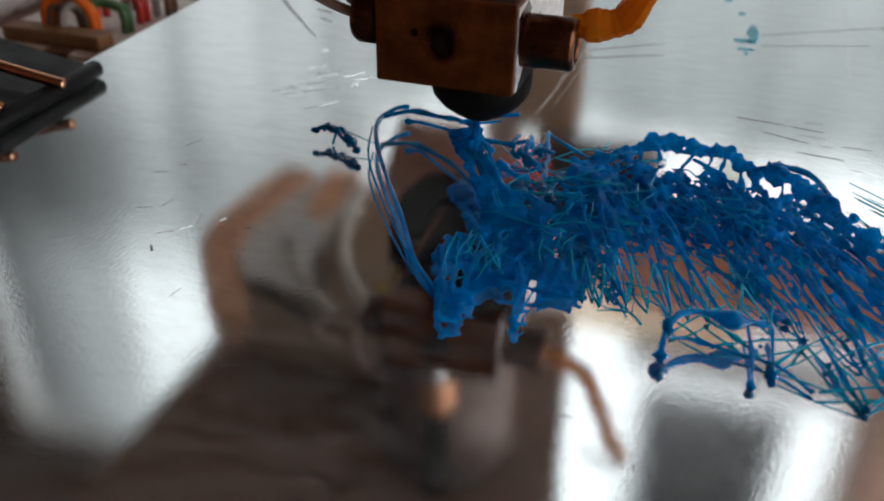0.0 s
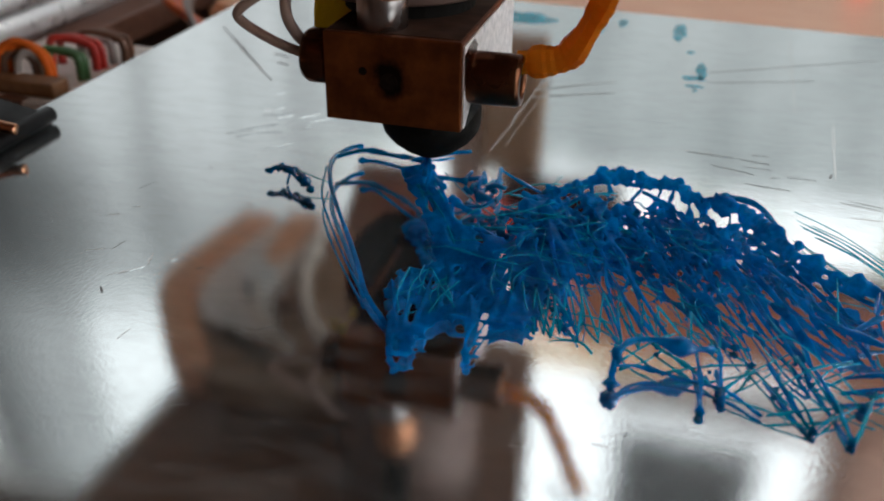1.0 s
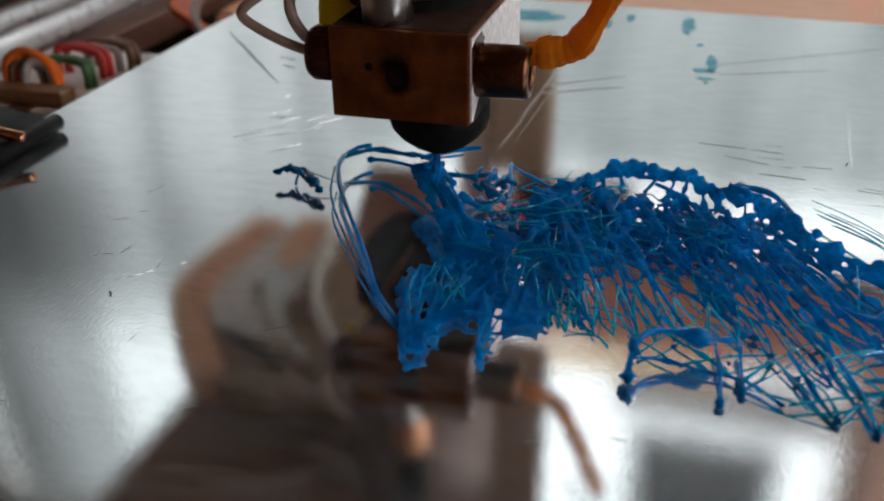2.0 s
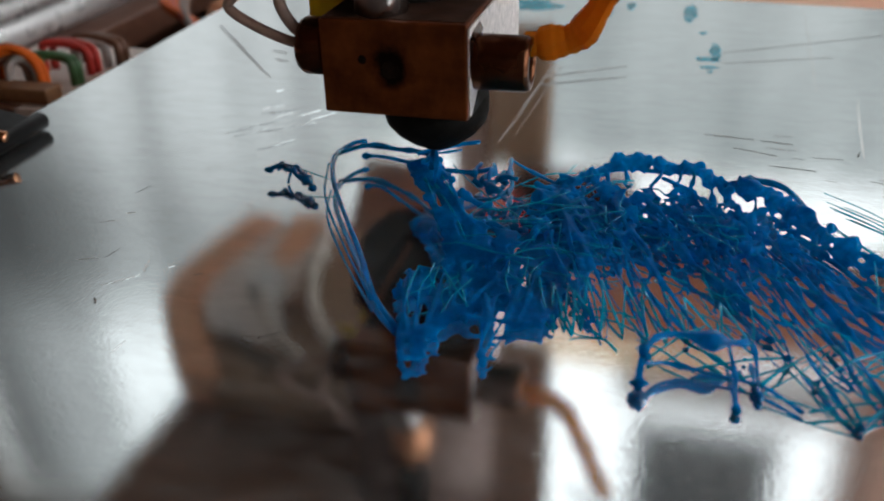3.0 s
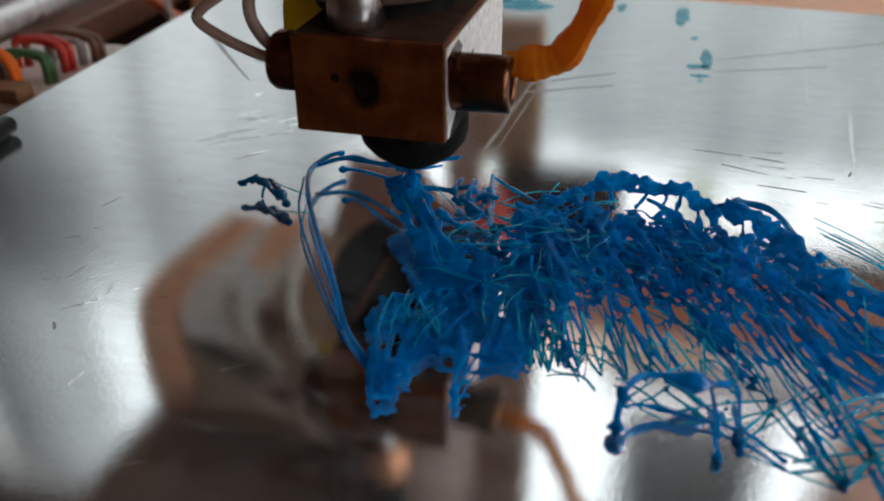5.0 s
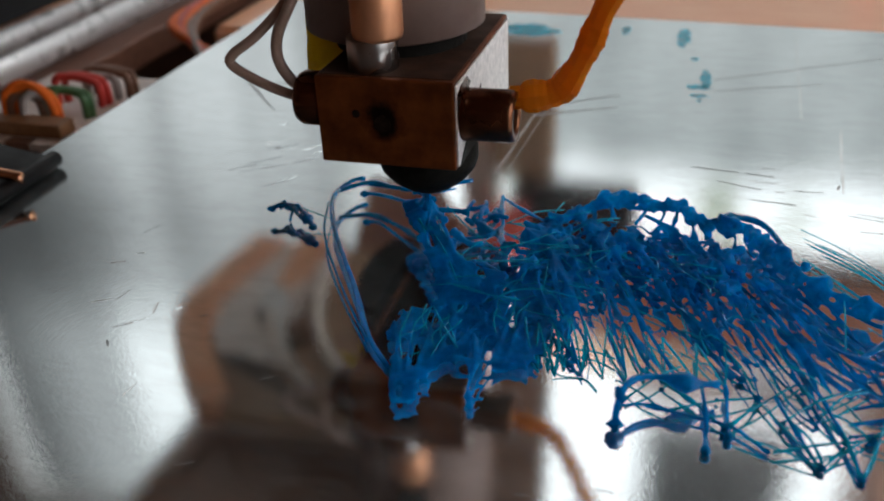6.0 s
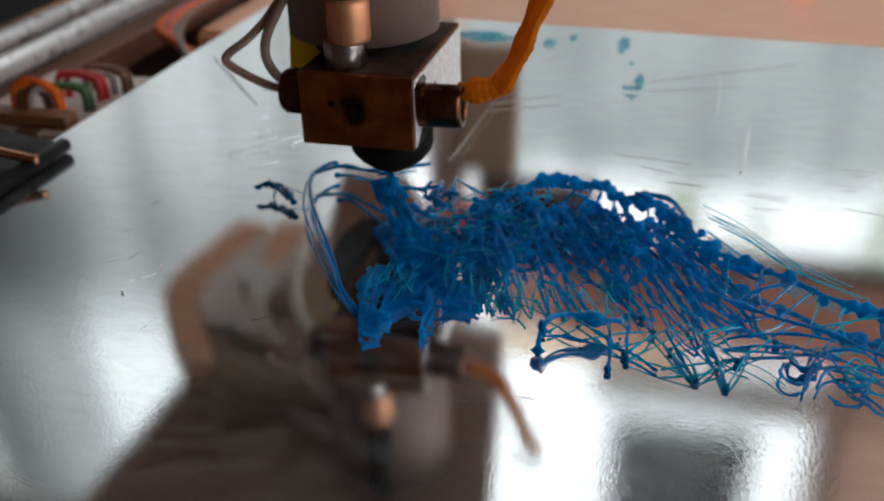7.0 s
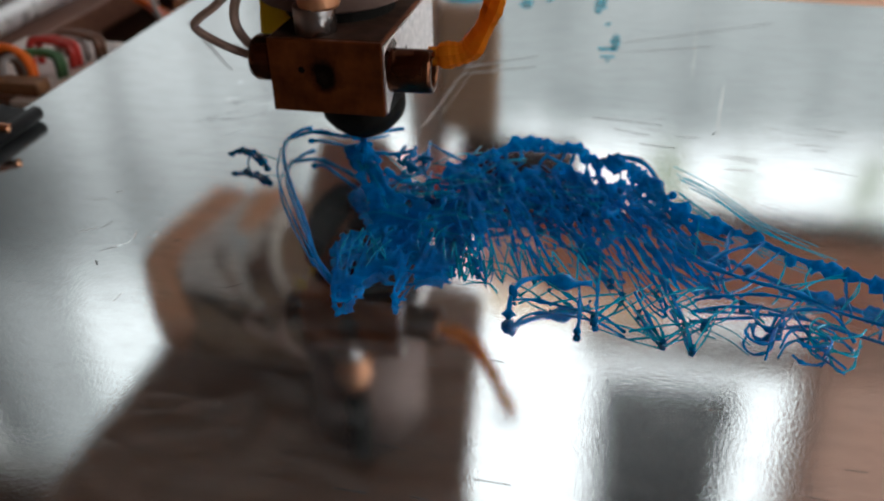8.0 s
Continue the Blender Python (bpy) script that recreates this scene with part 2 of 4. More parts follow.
def lathe(profile, axis="z", centre=(0, 0, 0), segs=40):
    """Turns (radius, height) pairs about an axis through centre."""
    bm = bmesh.new()
    rings = []
    for r, h in profile:
        ring = []
        for i in range(segs):
            a = 2 * math.pi * i / segs
            p = (r * math.cos(a), r * math.sin(a), h)
            p = {"z": p, "x": (p[2], p[0], p[1]), "y": (p[0], p[2], p[1])}[axis]
            ring.append(bm.verts.new(Vector(p) + Vector(centre)))
        rings.append(ring)
    for a, b in zip(rings, rings[1:]):
        for i in range(segs):
            bm.faces.new((a[i], a[(i + 1) % segs], b[(i + 1) % segs], b[i]))
    bm.faces.new(rings[0])
    bm.faces.new(rings[-1])
    bmesh.ops.recalc_face_normals(bm, faces=bm.faces)
    return bm


def smooth_line(points, steps=6):
    """Catmull-Rom points through the given ones."""
    ps = [Vector(p) for p in points]
    ps = [ps[0] * 2 - ps[1]] + ps + [ps[-1] * 2 - ps[-2]]
    out = []
    for a, b, c, d in zip(ps, ps[1:], ps[2:], ps[3:]):
        for i in range(steps):
            u = i / steps
            out.append(0.5 * (2 * b + (c - a) * u + (2 * a - 5 * b + 4 * c - d) * u * u + (3 * b - a - 3 * c + d) * u ** 3))
    return out + [ps[-2]]


def tube_into(bm, line, radii, segs=6, flat=1.0):
    """Adds a tube along the line, radius by radius, with closed ends."""
    rings = []
    n = len(line)
    up = Vector((0.13, 0.2, 0.97))
    for i, p in enumerate(line):
        d = (line[min(i + 1, n - 1)] - line[max(i - 1, 0)])
        d = d.normalized() if d.length > 1e-9 else Vector((1, 0, 0))
        s = d.cross(up)
        s = s.normalized() if s.length > 1e-6 else Vector((1, 0, 0))
        w = s.cross(d)
        r = radii[i] if isinstance(radii, (list, tuple)) else radii
        rings.append([bm.verts.new(p + s * (r * math.cos(2 * math.pi * k / segs)) + w * (r * flat * math.sin(2 * math.pi * k / segs))) for k in range(segs)])
    for a, b in zip(rings, rings[1:]):
        for k in range(segs):
            bm.faces.new((a[k], a[(k + 1) % segs], b[(k + 1) % segs], b[k]))
    bm.faces.new(rings[0][::-1])
    bm.faces.new(rings[-1])
    return bm


def tube(points, radius, segs=8, steps=6, flat=1.0):
    line = smooth_line(points, steps)
    return tube_into(bmesh.new(), line, radius, segs, flat)


def mm(points):
    return [(p[0] * MM, p[1] * MM, p[2] * MM) for p in points]


def mm2(points):
    return [(p[0] * MM, p[1] * MM) for p in points]


def prism(outline, lo, hi, axis="z", bevel=0.0):
    """Extrudes a 2D outline along an axis."""
    bm = bmesh.new()

    def at(p, h):
        return {"z": (p[0], p[1], h), "y": (p[0], h, p[1]), "x": (h, p[0], p[1])}[axis]
    a = [bm.verts.new(at(p, lo)) for p in outline]
    b = [bm.verts.new(at(p, hi)) for p in outline]
    n = len(a)
    bm.faces.new(a)
    bm.faces.new(b)
    for i in range(n):
        bm.faces.new((a[i], a[(i + 1) % n], b[(i + 1) % n], b[i]))
    bmesh.ops.recalc_face_normals(bm, faces=bm.faces)
    if bevel:
        bmesh.ops.bevel(bm, geom=list(bm.edges), offset=bevel, segments=2, affect="EDGES")
    return bm


# ---- the room ----
X0, X1, Y0, Y1, Z0, Z1 = -1.75, 1.35, -1.6, 1.2, -0.82, 1.66
FLOOR = part("floor", box((X0 - 0.1, Y0 - 0.1, Z0 - 0.05), (X1 + 0.1, Y1 + 0.1, Z0)), M_FLOOR)
tagged(FLOOR, "brown wooden floor boards of the room", "floor", kind="structure")
CEIL = part("ceiling", box((X0 - 0.1, Y0 - 0.1, Z1), (X1 + 0.1, Y1 + 0.1, Z1 + 0.05)), M_BROWN_WALL)
tagged(CEIL, "dark brown wooden ceiling of the room", "ceiling", kind="structure")
for nm, lo, hi in (("wall_west", (X0 - 0.1, Y0, Z0), (X0, Y1, Z1)),
                   ("wall_south", (X0 - 0.1, Y0 - 0.1, Z0), (X1 + 0.1, Y0, Z1))):
    tagged(part(nm, box(lo, hi), M_BROWN_WALL), "dark brown panelled wall of the room", "wall", kind="structure")

# right wall with a second window
east = thing("wall_east", "brown wall with a tall bright window", "wall", kind="structure")
EY0, EY1, EZ0, EZ1 = -1.1, 0.75, 0.05, 1.50
for lo, hi in (((X1, Y0, Z0), (X1 + 0.1, Y1, EZ0)), ((X1, Y0, EZ1), (X1 + 0.1, Y1, Z1)), ((X1, Y0, EZ0), (X1 + 0.1, EY0, EZ1)), ((X1, EY1, EZ0), (X1 + 0.1, Y1, EZ1))):
    part("wall_panel", box(lo, hi), M_BROWN_WALL, east)
side_win = thing("window_2", "bright side window with white frame", "window", kind="structure")
for lo, hi in (((X1 + 0.02, EY0, EZ0), (X1 + 0.08, EY0 + 0.04, EZ1)), ((X1 + 0.02, EY1 - 0.04, EZ0), (X1 + 0.08, EY1, EZ1)), ((X1 + 0.02, EY0 + 0.04, EZ0), (X1 + 0.08, EY1 - 0.04, EZ0 + 0.04)),
               ((X1 + 0.02, EY0 + 0.04, EZ1 - 0.04), (X1 + 0.08, EY1 - 0.04, EZ1)), ((X1 + 0.02, -0.2, EZ0 + 0.04), (X1 + 0.08, -0.16, EZ1 - 0.04))):
    part("window_frame", box(lo, hi, 0.004), M_WHITE, side_win)
bm = box((X1 + 0.14, EY0 - 0.3, EZ0 - 0.3), (X1 + 0.16, EY1 + 0.3, EZ1 + 0.3))
tagged(part("backdrop", bm, M_DAY), "bright hazy daylight outside the side window", "sky", kind="structure")

# back wall with one wide window
WX0, WX1, WZ0, WZ1 = -1.52, 0.80, 0.06, 1.60
north = thing("wall_north", "brown wall round a wide bright window", "wall", kind="structure")
for lo, hi in (((X0 - 0.1, Y1, Z0), (X1 + 0.1, Y1 + 0.1, WZ0)), ((X0 - 0.1, Y1, WZ1), (X1 + 0.1, Y1 + 0.1, Z1)),
               ((X0 - 0.1, Y1, WZ0), (WX0, Y1 + 0.1, WZ1)), ((WX1, Y1, WZ0), (X1 + 0.1, Y1 + 0.1, WZ1))):
    part("wall_panel", box(lo, hi), M_BROWN_WALL, north)
win = thing("window_1", "wide window with white frame and bright daylight", "window", kind="structure")
for lo, hi in (((WX0, Y1 + 0.02, WZ0), (WX0 + 0.04, Y1 + 0.08, WZ1)), ((WX1 - 0.04, Y1 + 0.02, WZ0), (WX1, Y1 + 0.08, WZ1)),
               ((WX0 + 0.04, Y1 + 0.02, WZ0), (WX1 - 0.04, Y1 + 0.08, WZ0 + 0.04)), ((WX0 + 0.04, Y1 + 0.02, WZ1 - 0.04), (WX1 - 0.04, Y1 + 0.08, WZ1))):
    part("window_frame", box(lo, hi, 0.004), M_WHITE, win)
part("transom", box((-0.02, Y1 + 0.02, 0.925), (WX1 - 0.04, Y1 + 0.08, 0.985), 0.004), M_WHITE, win)

shutter = thing("louvre_shutter", "dark grey louvred shutter hanging in the window", "shutter")
part("frame", box((0.020, Y1 - 0.03, 0.990), (0.036, Y1 - 0.005, 1.58), 0.002), M_SLATE, shutter)
part("frame", box((0.252, Y1 - 0.03, 0.990), (0.268, Y1 - 0.005, 1.58), 0.002), M_SLATE, shutter)
for i in range(11):
    z = 0.992 + i * 0.053
    part("slat", prism([(Y1 - 0.024, z + 0.042), (Y1 - 0.020, z + 0.044), (Y1 - 0.012, z + 0.002), (Y1 - 0.016, z)], 0.036, 0.252, "x"), M_SLATE, shutter)

cupboard = thing("wall_cupboard", "reddish brown wooden cupboard hung high beside the window", "cupboard")
part("body", box((0.358, Y1 - 0.16, 0.80), (1.04, Y1 - 0.004, 1.655), 0.004), M_CURTAIN, cupboard)
for x in (0.364, 0.702):
    dr = part("door", box((x, Y1 - 0.18, 0.81), (x + 0.332, Y1 - 0.162, 1.64), 0.004), M_CURTAIN, cupboard)
    part("handle", lathe([(0.008, -0.02), (0.011, -0.004), (0.006, 0.0)], "y", (x + 0.03, Y1 - 0.18, 1.05), 14), M_STEEL, dr)

bm = bmesh.new()
bmesh.ops.create_grid(bm, x_segments=1, y_segments=1, size=0.5)
for v in bm.verts:
    v.co = Vector((v.co.x * 5.6, 0, v.co.y * 3.2 + 0.8))
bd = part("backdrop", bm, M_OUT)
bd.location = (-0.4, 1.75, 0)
tagged(bd, "bright daylight with pale wall and leaves outside", "sky", kind="structure")

# ---- printer frame and table ----
table = part("table", box((-0.75, -0.55, -0.095), (0.75, 0.85, -0.062), 0.004), M_DARK_WOOD)
tagged(table, "dark brown wooden table under the printer", "table")
for tx in (-0.7, 0.7):
    for ty in (-0.5, 0.8):
        leg = part("leg", box((tx - 0.03, ty - 0.03, Z0), (tx + 0.03, ty + 0.03, -0.095), 0.003), M_DARK_WOOD, table)

base = thing("printer_base", "orange-brown wooden base frame of the printer", "printer frame")
part("back_board", prism([(-0.14, 0.2065), (0.42, 0.178), (0.42, 0.46), (-0.14, 0.46)], -0.062, -0.020, "z", 0.002), M_ORANGE_WOOD, base, "bright orange-brown board behind the bed")
part("front_lip", prism([(-0.03, 0.1880), (0.42, 0.1650), (0.42, 0.1765), (-0.03, 0.1995)], -0.062, -0.012, "z", 0.0015), M_PALE_WOOD, base, "pale worn edge strip")
part("bottom_board", box((-0.38, -0.22, -0.062), (0.30, 0.160, -0.050), 0.002), M_DARK_WOOD, base)
part("side_board", box((-0.345, -0.20, -0.050), (-0.262, 0.46, -0.022), 0.002), M_ORANGE_WOOD, base)
part("inner_board", box((-0.180, -0.20, -0.050), (-0.155, 0.16, -0.030), 0.002), M_RED_WOOD, base, "reddish brown inner board")

rail = thing("aluminium_rail", "bright aluminium guide rail along the printer side", "rail")
part("rod", lathe([(0.0052, -0.22), (0.0052, 0.44)], "y", (-0.204, 0, -0.0265), 28), M_ROD, rail, "bright round rod", smooth=True)
part("rod", lathe([(0.0046, -0.22), (0.0046, 0.44)], "y", (-0.231, 0, -0.0265), 28), M_ROD, rail, "bright round rod", smooth=True)
part("channel", box((-0.250, -0.22, -0.046), (-0.190, 0.44, -0.034), 0.001), M_RED_WOOD, rail, "dark reddish bed of the rods")
for y in (-0.2, 0.36):
    part("bracket", box((-0.254, y, -0.050), (-0.190, y + 0.03, -0.0462), 0.001), M_BLACK, rail)

# gantry above and behind, seen in the polished bed
gantry = thing("wooden_gantry", "reddish brown wooden gantry beam across the printer", "printer frame")
part("beam", box((0.0, 0.352, 0.188), (0.40, 0.372, 0.253), 0.002), M_BEAM_WOOD, gantry)
part("beam_end", box((-0.0395, 0.350, 0.192), (-0.0005, 0.370, 0.250), 0.002), M_PINK_WOOD, gantry)
part("edge_strip", box((-0.031, 0.340, 0.249), (0.084, 0.346, 0.263), 0.001), M_PEACH, gantry)
part("post", box((-0.078, 0.345, -0.020), (-0.060, 0.372, 0.300), 0.002), M_TAUPE, gantry, "greyish brown upright")
part("bracket", box((-0.056, 0.338, 0.245), (-0.041, 0.349, 0.266), 0.002), M_WHITE, gantry, "small white plastic bracket")
part("motor", box((-0.046, 0.326, 0.140), (0.022, 0.349, 0.186), 0.003), M_BLACK, gantry, "black stepper motor")
part("rear_cover", box((-0.059, 0.336, 0.060), (-0.024, 0.349, 0.138), 0.004), M_TAN_WOOD, gantry, "dull brown cover plate")
part("connector", box((-0.058, 0.310, 0.146), (-0.036, 0.325, 0.178), 0.003), M_RED_PLUG, gantry, "faded red plug")
part("post", box((0.36, 0.376, -0.020), (0.40, 0.40, 0.300), 0.002), M_ORANGE_WOOD, gantry)
part("dark_rod", lathe([(0.0065, 0.023), (0.0065, 0.40)], "x", (0, 0.342, 0.181), 16), M_BLACK, gantry, "dark steel guide rod", smooth=True)

# ---- heated bed ----
BX0, BX1, BY0, BY1 = -0.0915, 0.1385, -0.085, 0.168
bed = thing("heated_bed", "polished metal print bed with scratches and smears", "print bed")
part("plate", prism([(BX0, BY0), (BX1, BY0), (BX1, BY1 - 0.0075), (BX0, BY1 + 0.0095)], -0.003, 0.0, "z", 0.0004), M_BED, bed, "mirror-like polished plate with a hazy film")
part("under_plate", prism([(BX0 + 0.002, BY0 + 0.002), (BX1 - 0.002, BY0 + 0.002), (BX1 - 0.002, BY1 - 0.0095), (BX0 + 0.002, BY1 + 0.0075)], -0.008, -0.0032, "z", 0.0005), M_ALU, bed)
for x in (-0.06, 0.12):
    for y in (-0.06, 0.12):
        part("support_post", lathe([(0.004, -0.050), (0.004, -0.008)], "z", (x, y, 0), 16), M_STEEL, bed, smooth=True)

# marks on the plate
rnd = random.Random(4)


def patch(points, z=0.00006):
    bm = bmesh.new()
    bm.faces.new([bm.verts.new((x * MM, y * MM, z)) for x, y in points])
    r = bmesh.ops.extrude_face_region(bm, geom=list(bm.faces))
    for v in r["geom"]:
        if isinstance(v, bmesh.types.BMVert):
            v.co.z = 0.00002
    bmesh.ops.recalc_face_normals(bm, faces=bm.faces)
    return bm


def ragged(cx, cy, w, h, seed, n=22):
    r = random.Random(seed)
    return [(cx + w / 2 * math.cos(a) * r.uniform(0.55, 1.1), cy + h / 2 * math.sin(a) * r.uniform(0.55, 1.1)) for a in [2 * math.pi * i / n for i in range(n)]]


for i, (cx, cy, w, h) in enumerate(((41.6, 151.5, 4.4, 20), (18.6, 148.4, 5.0, 12), (25.0, 156, 2.8, 9), (-4, 152.6, 22, 13), (48.4, 116, 3.0, 19), (46.4, 110.5, 7, 4),
                                    (47, 104.5, 5, 2.6), (45.2, 132, 2.4, 3), (47.2, 101.3, 1.4, 1.6))):
    part("residue", patch(ragged(cx, cy, w, h, i + 3)), M_TEAL, bed, "thin teal plastic residue")


def scratch(a, b, w, mat=None, z=0.00007):
    a, b = Vector((*a, 0)), Vector((*b, 0))
    n = 7
    d = (b - a)
    s = Vector((-d.y, d.x, 0)).normalized()
    left, right = [], []
    for i in range(n + 1):
        u = i / n
        p = a + d * u + s * rnd.uniform(-0.25, 0.25) * w
        t = w * 0.5 * (0.35 + 0.65 * math.sin(math.pi * min(1, max(0, u * 0.9 + 0.05)))) * rnd.uniform(0.6, 1.2)
        left.append((p + s * t)[:2])
        right.append((p - s * t)[:2])
    return part("scratch", patch(left + right[::-1], z), mat or M_SCRATCH, bed)


for a, b, w in (((10.5, 90.3), (28.7, 102), 0.55), ((11.4, 85.5), (29.3, 94.1), 0.55), ((-83, 116), (-50.5, 78), 0.8), ((-59, 97.7), (-54, 96.1), 0.7), ((-55.6, 91.5), (-51.5, 90), 0.7),
                ((46.9, 63.5), (56, 62.6), 0.22), ((57, 62.4), (62.8, 61.5), 0.2), ((52, 58), (60, 55.5), 0.14), ((58, 51), (66, 50), 0.2), ((73.6, 58), (74.2, 60), 0.35),
                ((50, 116), (92, 139.5), 0.35), ((50, 108), (75, 117), 0.25), ((-35, -15), (-33.8, -16.5), 0.4)):
    scratch(a, b, w)
for a, b, w in (((71.4, 158), (69.2, 92), 1.1), ((77, 89), (74.5, 57), 1.0), ((12, 100), (9, 52), 1.2), ((14, 100), (11.4, 56), 0.5), ((-36, -12), (-32, -8), 0.6), ((-33, -4), (-32, -7), 0.7)):
    scratch(a, b, w * 0.7, M_PALE, 0.00005)
for i in range(16):
    x, y, a = rnd.uniform(-46, -28), rnd.uniform(38, 58), 0.75 + rnd.uniform(-0.15, 0.15)
    l = rnd.uniform(2, 6)
    scratch((x, y), (x + l * math.cos(a), y + l * math.sin(a)), 0.07, M_PALE)
for i in range(16):
    x, y, a = rnd.uniform(50, 100), rnd.uniform(36, 66), rnd.uniform(-0.25, 0.05)
    l = rnd.uniform(2, 10)
    scratch((x, y), (x + l * math.cos(a), y + l * math.sin(a)), rnd.uniform(0.03, 0.07), rnd.choice((M_SCRATCH, M_PALE)))
for i in range(18):
    x, y, a = rnd.uniform(-74, -8), rnd.uniform(-40, 84), rnd.choice((0.5, 0.7, 1.2, -0.4)) + rnd.uniform(-0.25, 0.25)
    l = rnd.uniform(1, 4)
    scratch((x, y), (x + l * math.cos(a), y + l * math.sin(a)), rnd.uniform(0.03, 0.05), rnd.choice((M_PALE, M_GREASE)))
for i in range(12):
    x, y, a = rnd.uniform(20, 100), rnd.uniform(-70, -24), rnd.gauss(-0.06, 0.04)
    l = rnd.uniform(1.5, 6)
    scratch((x, y), (x + l * math.cos(a), y + l * math.sin(a)), rnd.uniform(0.05, 0.10), rnd.choice((M_SMEAR, M_PALE)))

# ---- hotend ----
HX, HY, HZ = 2.84, 9.62, 20.73
hot = thing("hotend", "stained brass printer hotend with wires and tape", "hotend", (HX * MM, HY * MM, HZ * MM))
hot.scale = (1.06, 1.06, 1.06)


def block():
    bm = box((-0.010, 0, 0), (0.010, 0.034, 0.0128), 0.0003, 2)
    return bm


blk = part("heater_block", block(), M_BRASS, hot, "brown heat-stained brass block")
part("side_face", box((0.0100, 0.0006, 0.0004), (0.0103, 0.0336, 0.0122), 0.0001), M_GREY_METAL, blk, "scraped bare metal side")
# thin dark cover: the barrel's shade on the block top, put in as colour
part("dark_top", box((-0.0096, 0.0010, 0.01281), (0.0096, 0.0336, 0.01290)), M_DARK_TOP, blk, "darkened brown top")
part("soot_patch", prism([(0.0011, 0.0003), (0.0140, 0.0003), (0.0140, 0.0080), (0.0085, 0.0052), (0.0045, 0.0026)], 0.01031, 0.01038, "x"), M_SOOT, blk, "black soot on the side")
part("brown_patch", prism([(0.0006, 0.0110), (0.0006, 0.0060), (0.0080, 0.0104), (0.0060, 0.0118), (0.0030, 0.0116)], 0.01031, 0.01037, "x"), M_BRASS_TUBE, blk, "brown heat stain")
part("screw", lathe([(0.0013, -0.00006), (0.0012, -0.0001), (0.0008, -0.00004), (0.0006, 0.0002)], "y", (-0.0004, 0.0, 0.0064), 18), M_SCORCH, blk, "sunken blackened screw", smooth=False)
part("hole", lathe([(0.0006, -0.00006), (0.0005, 0.0003)], "y", (-0.0042, 0.0, 0.0076), 14), M_SCORCH, blk)
cart = part("heater_cartridge", lathe([(0.0036, 0.0098), (0.0037, 0.0102), (0.0037, 0.0170), (0.0034, 0.0176), (0.0026, 0.0177), (0.0023, 0.0172), (0.0022, 0.012)], "x", (0, 0.0046, 0.0068), 36), M_BRASS_TUBE, hot, "hollow brass heater tube", smooth=True)
part("thermistor_plug", lathe([(0.0040, -0.0098), (0.0040, -0.0140), (0.0036, -0.0147), (0.0012, -0.0148)], "x", (0, 0.0056, 0.0074), 32), M_BRASS_TUBE, hot, "round brass sensor plug", smooth=True)
part("nozzle", lathe([(0.0076, 0.0), (0.0076, -0.0024), (0.0072, -0.0038), (0.0060, -0.0053), (0.0042, -0.0067), (0.0022, -0.0078), (0.0008, -0.0084), (0.0003, -0.0085)], "z", (0.003, 0.0098, 0), 40), M_SOOT, hot, "soot-black rounded nozzle", smooth=True)
part("soot_underside", box((-0.0094, 0.0050, -0.00012), (0.0094, 0.0336, -0.00002)), M_SOOT, blk, "black burnt underside")
part("fan_duct", prism(mm2([(-10.2, 17), (-16.0, 18.5), (-19.6, 30), (-20.4, 38), (-18.5, 46), (-14, 48.5), (6, 48.5), (6, 34.4), (-10.2, 34.4)]), -0.0006, 0.0075, "z", 0.0015), M_SOOT, hot, "black duct behind the block")
part("neck", lathe([(0.0100, 0.0128), (0.0100, 0.0153)], "z", (-0.0030, 0.0185, 0), 36), M_SOOT, hot)
part("barrel", lathe([(0.0126, 0.0151), (0.0136, 0.0156), (0.0136, 0.046), (0.0130, 0.0465)], "z", (-0.0040, 0.0190, 0), 64), M_BARREL, hot, "smooth pinkish grey metal barrel", smooth=True)
bolt = part("bolt", lathe([(0.0034, 0.0128), (0.0036, 0.0130), (0.0036, 0.0172), (0.0035, 0.0174)], "z", (-0.0027, 0.0046, 0), 36), M_DULL_STEEL, hot, "dull steel bolt head", smooth=True)
part("collar", lathe([(0.0034, 0.0172), (0.0036, 0.0178), (0.0036, 0.0235), (0.0030, 0.0245)], "z", (-0.0018, 0.0046, 0), 36), M_WARM_STEEL, bolt, "warm brass collar", smooth=True)
part("shaft", lathe([(0.0026, 0.0240), (0.0026, 0.0462)], "z", (-0.0018, 0.0046, 0), 36), M_SOOT, bolt, smooth=True)
part("sensor_wire", tube(mm([(-14.2, 5.6, 7.2), (-18, 5.4, 8.2), (-22, 5.2, 9.9), (-25.2, 5, 12.0), (-24.6, 5, 13.6), (-21, 6, 16.2), (-17, 8, 20.5), (-14, 11, 27), (-12, 14, 46)]), 0.00075, 10), M_SLEEVE, hot, "grey-brown sleeved wire", smooth=True)
part("sensor_wire", tube(mm([(-14.2, 5.8, 8.4), (-16.2, 5.6, 10), (-17.7, 5.4, 13), (-17.4, 5.6, 16.6), (-15.4, 7, 21), (-12.5, 10, 28), (-10, 14, 46)]), 0.00085, 10), M_SLEEVE, hot, "grey-brown sleeved wire", smooth=True)
tape = part("tape_wrap", tube(mm([(16.5, 6.0, 9.0), (19.5, 6.0, 9.4), (23.0, 5.8, 10.4), (25.2, 5.6, 13.2), (27.4, 5.6, 18.0), (29.0, 5.8, 22.4), (31.4, 6.2, 28.6)]), [0.00074] * 4 + [0.00096 + 0.00010 * math.sin(i * 0.7) + 0.00004 * math.sin(i * 2.9) for i in range(33)], 8, 6, 2.2), M_KAPTON, hot, "amber tape wrapped round the heater leads", smooth=False)

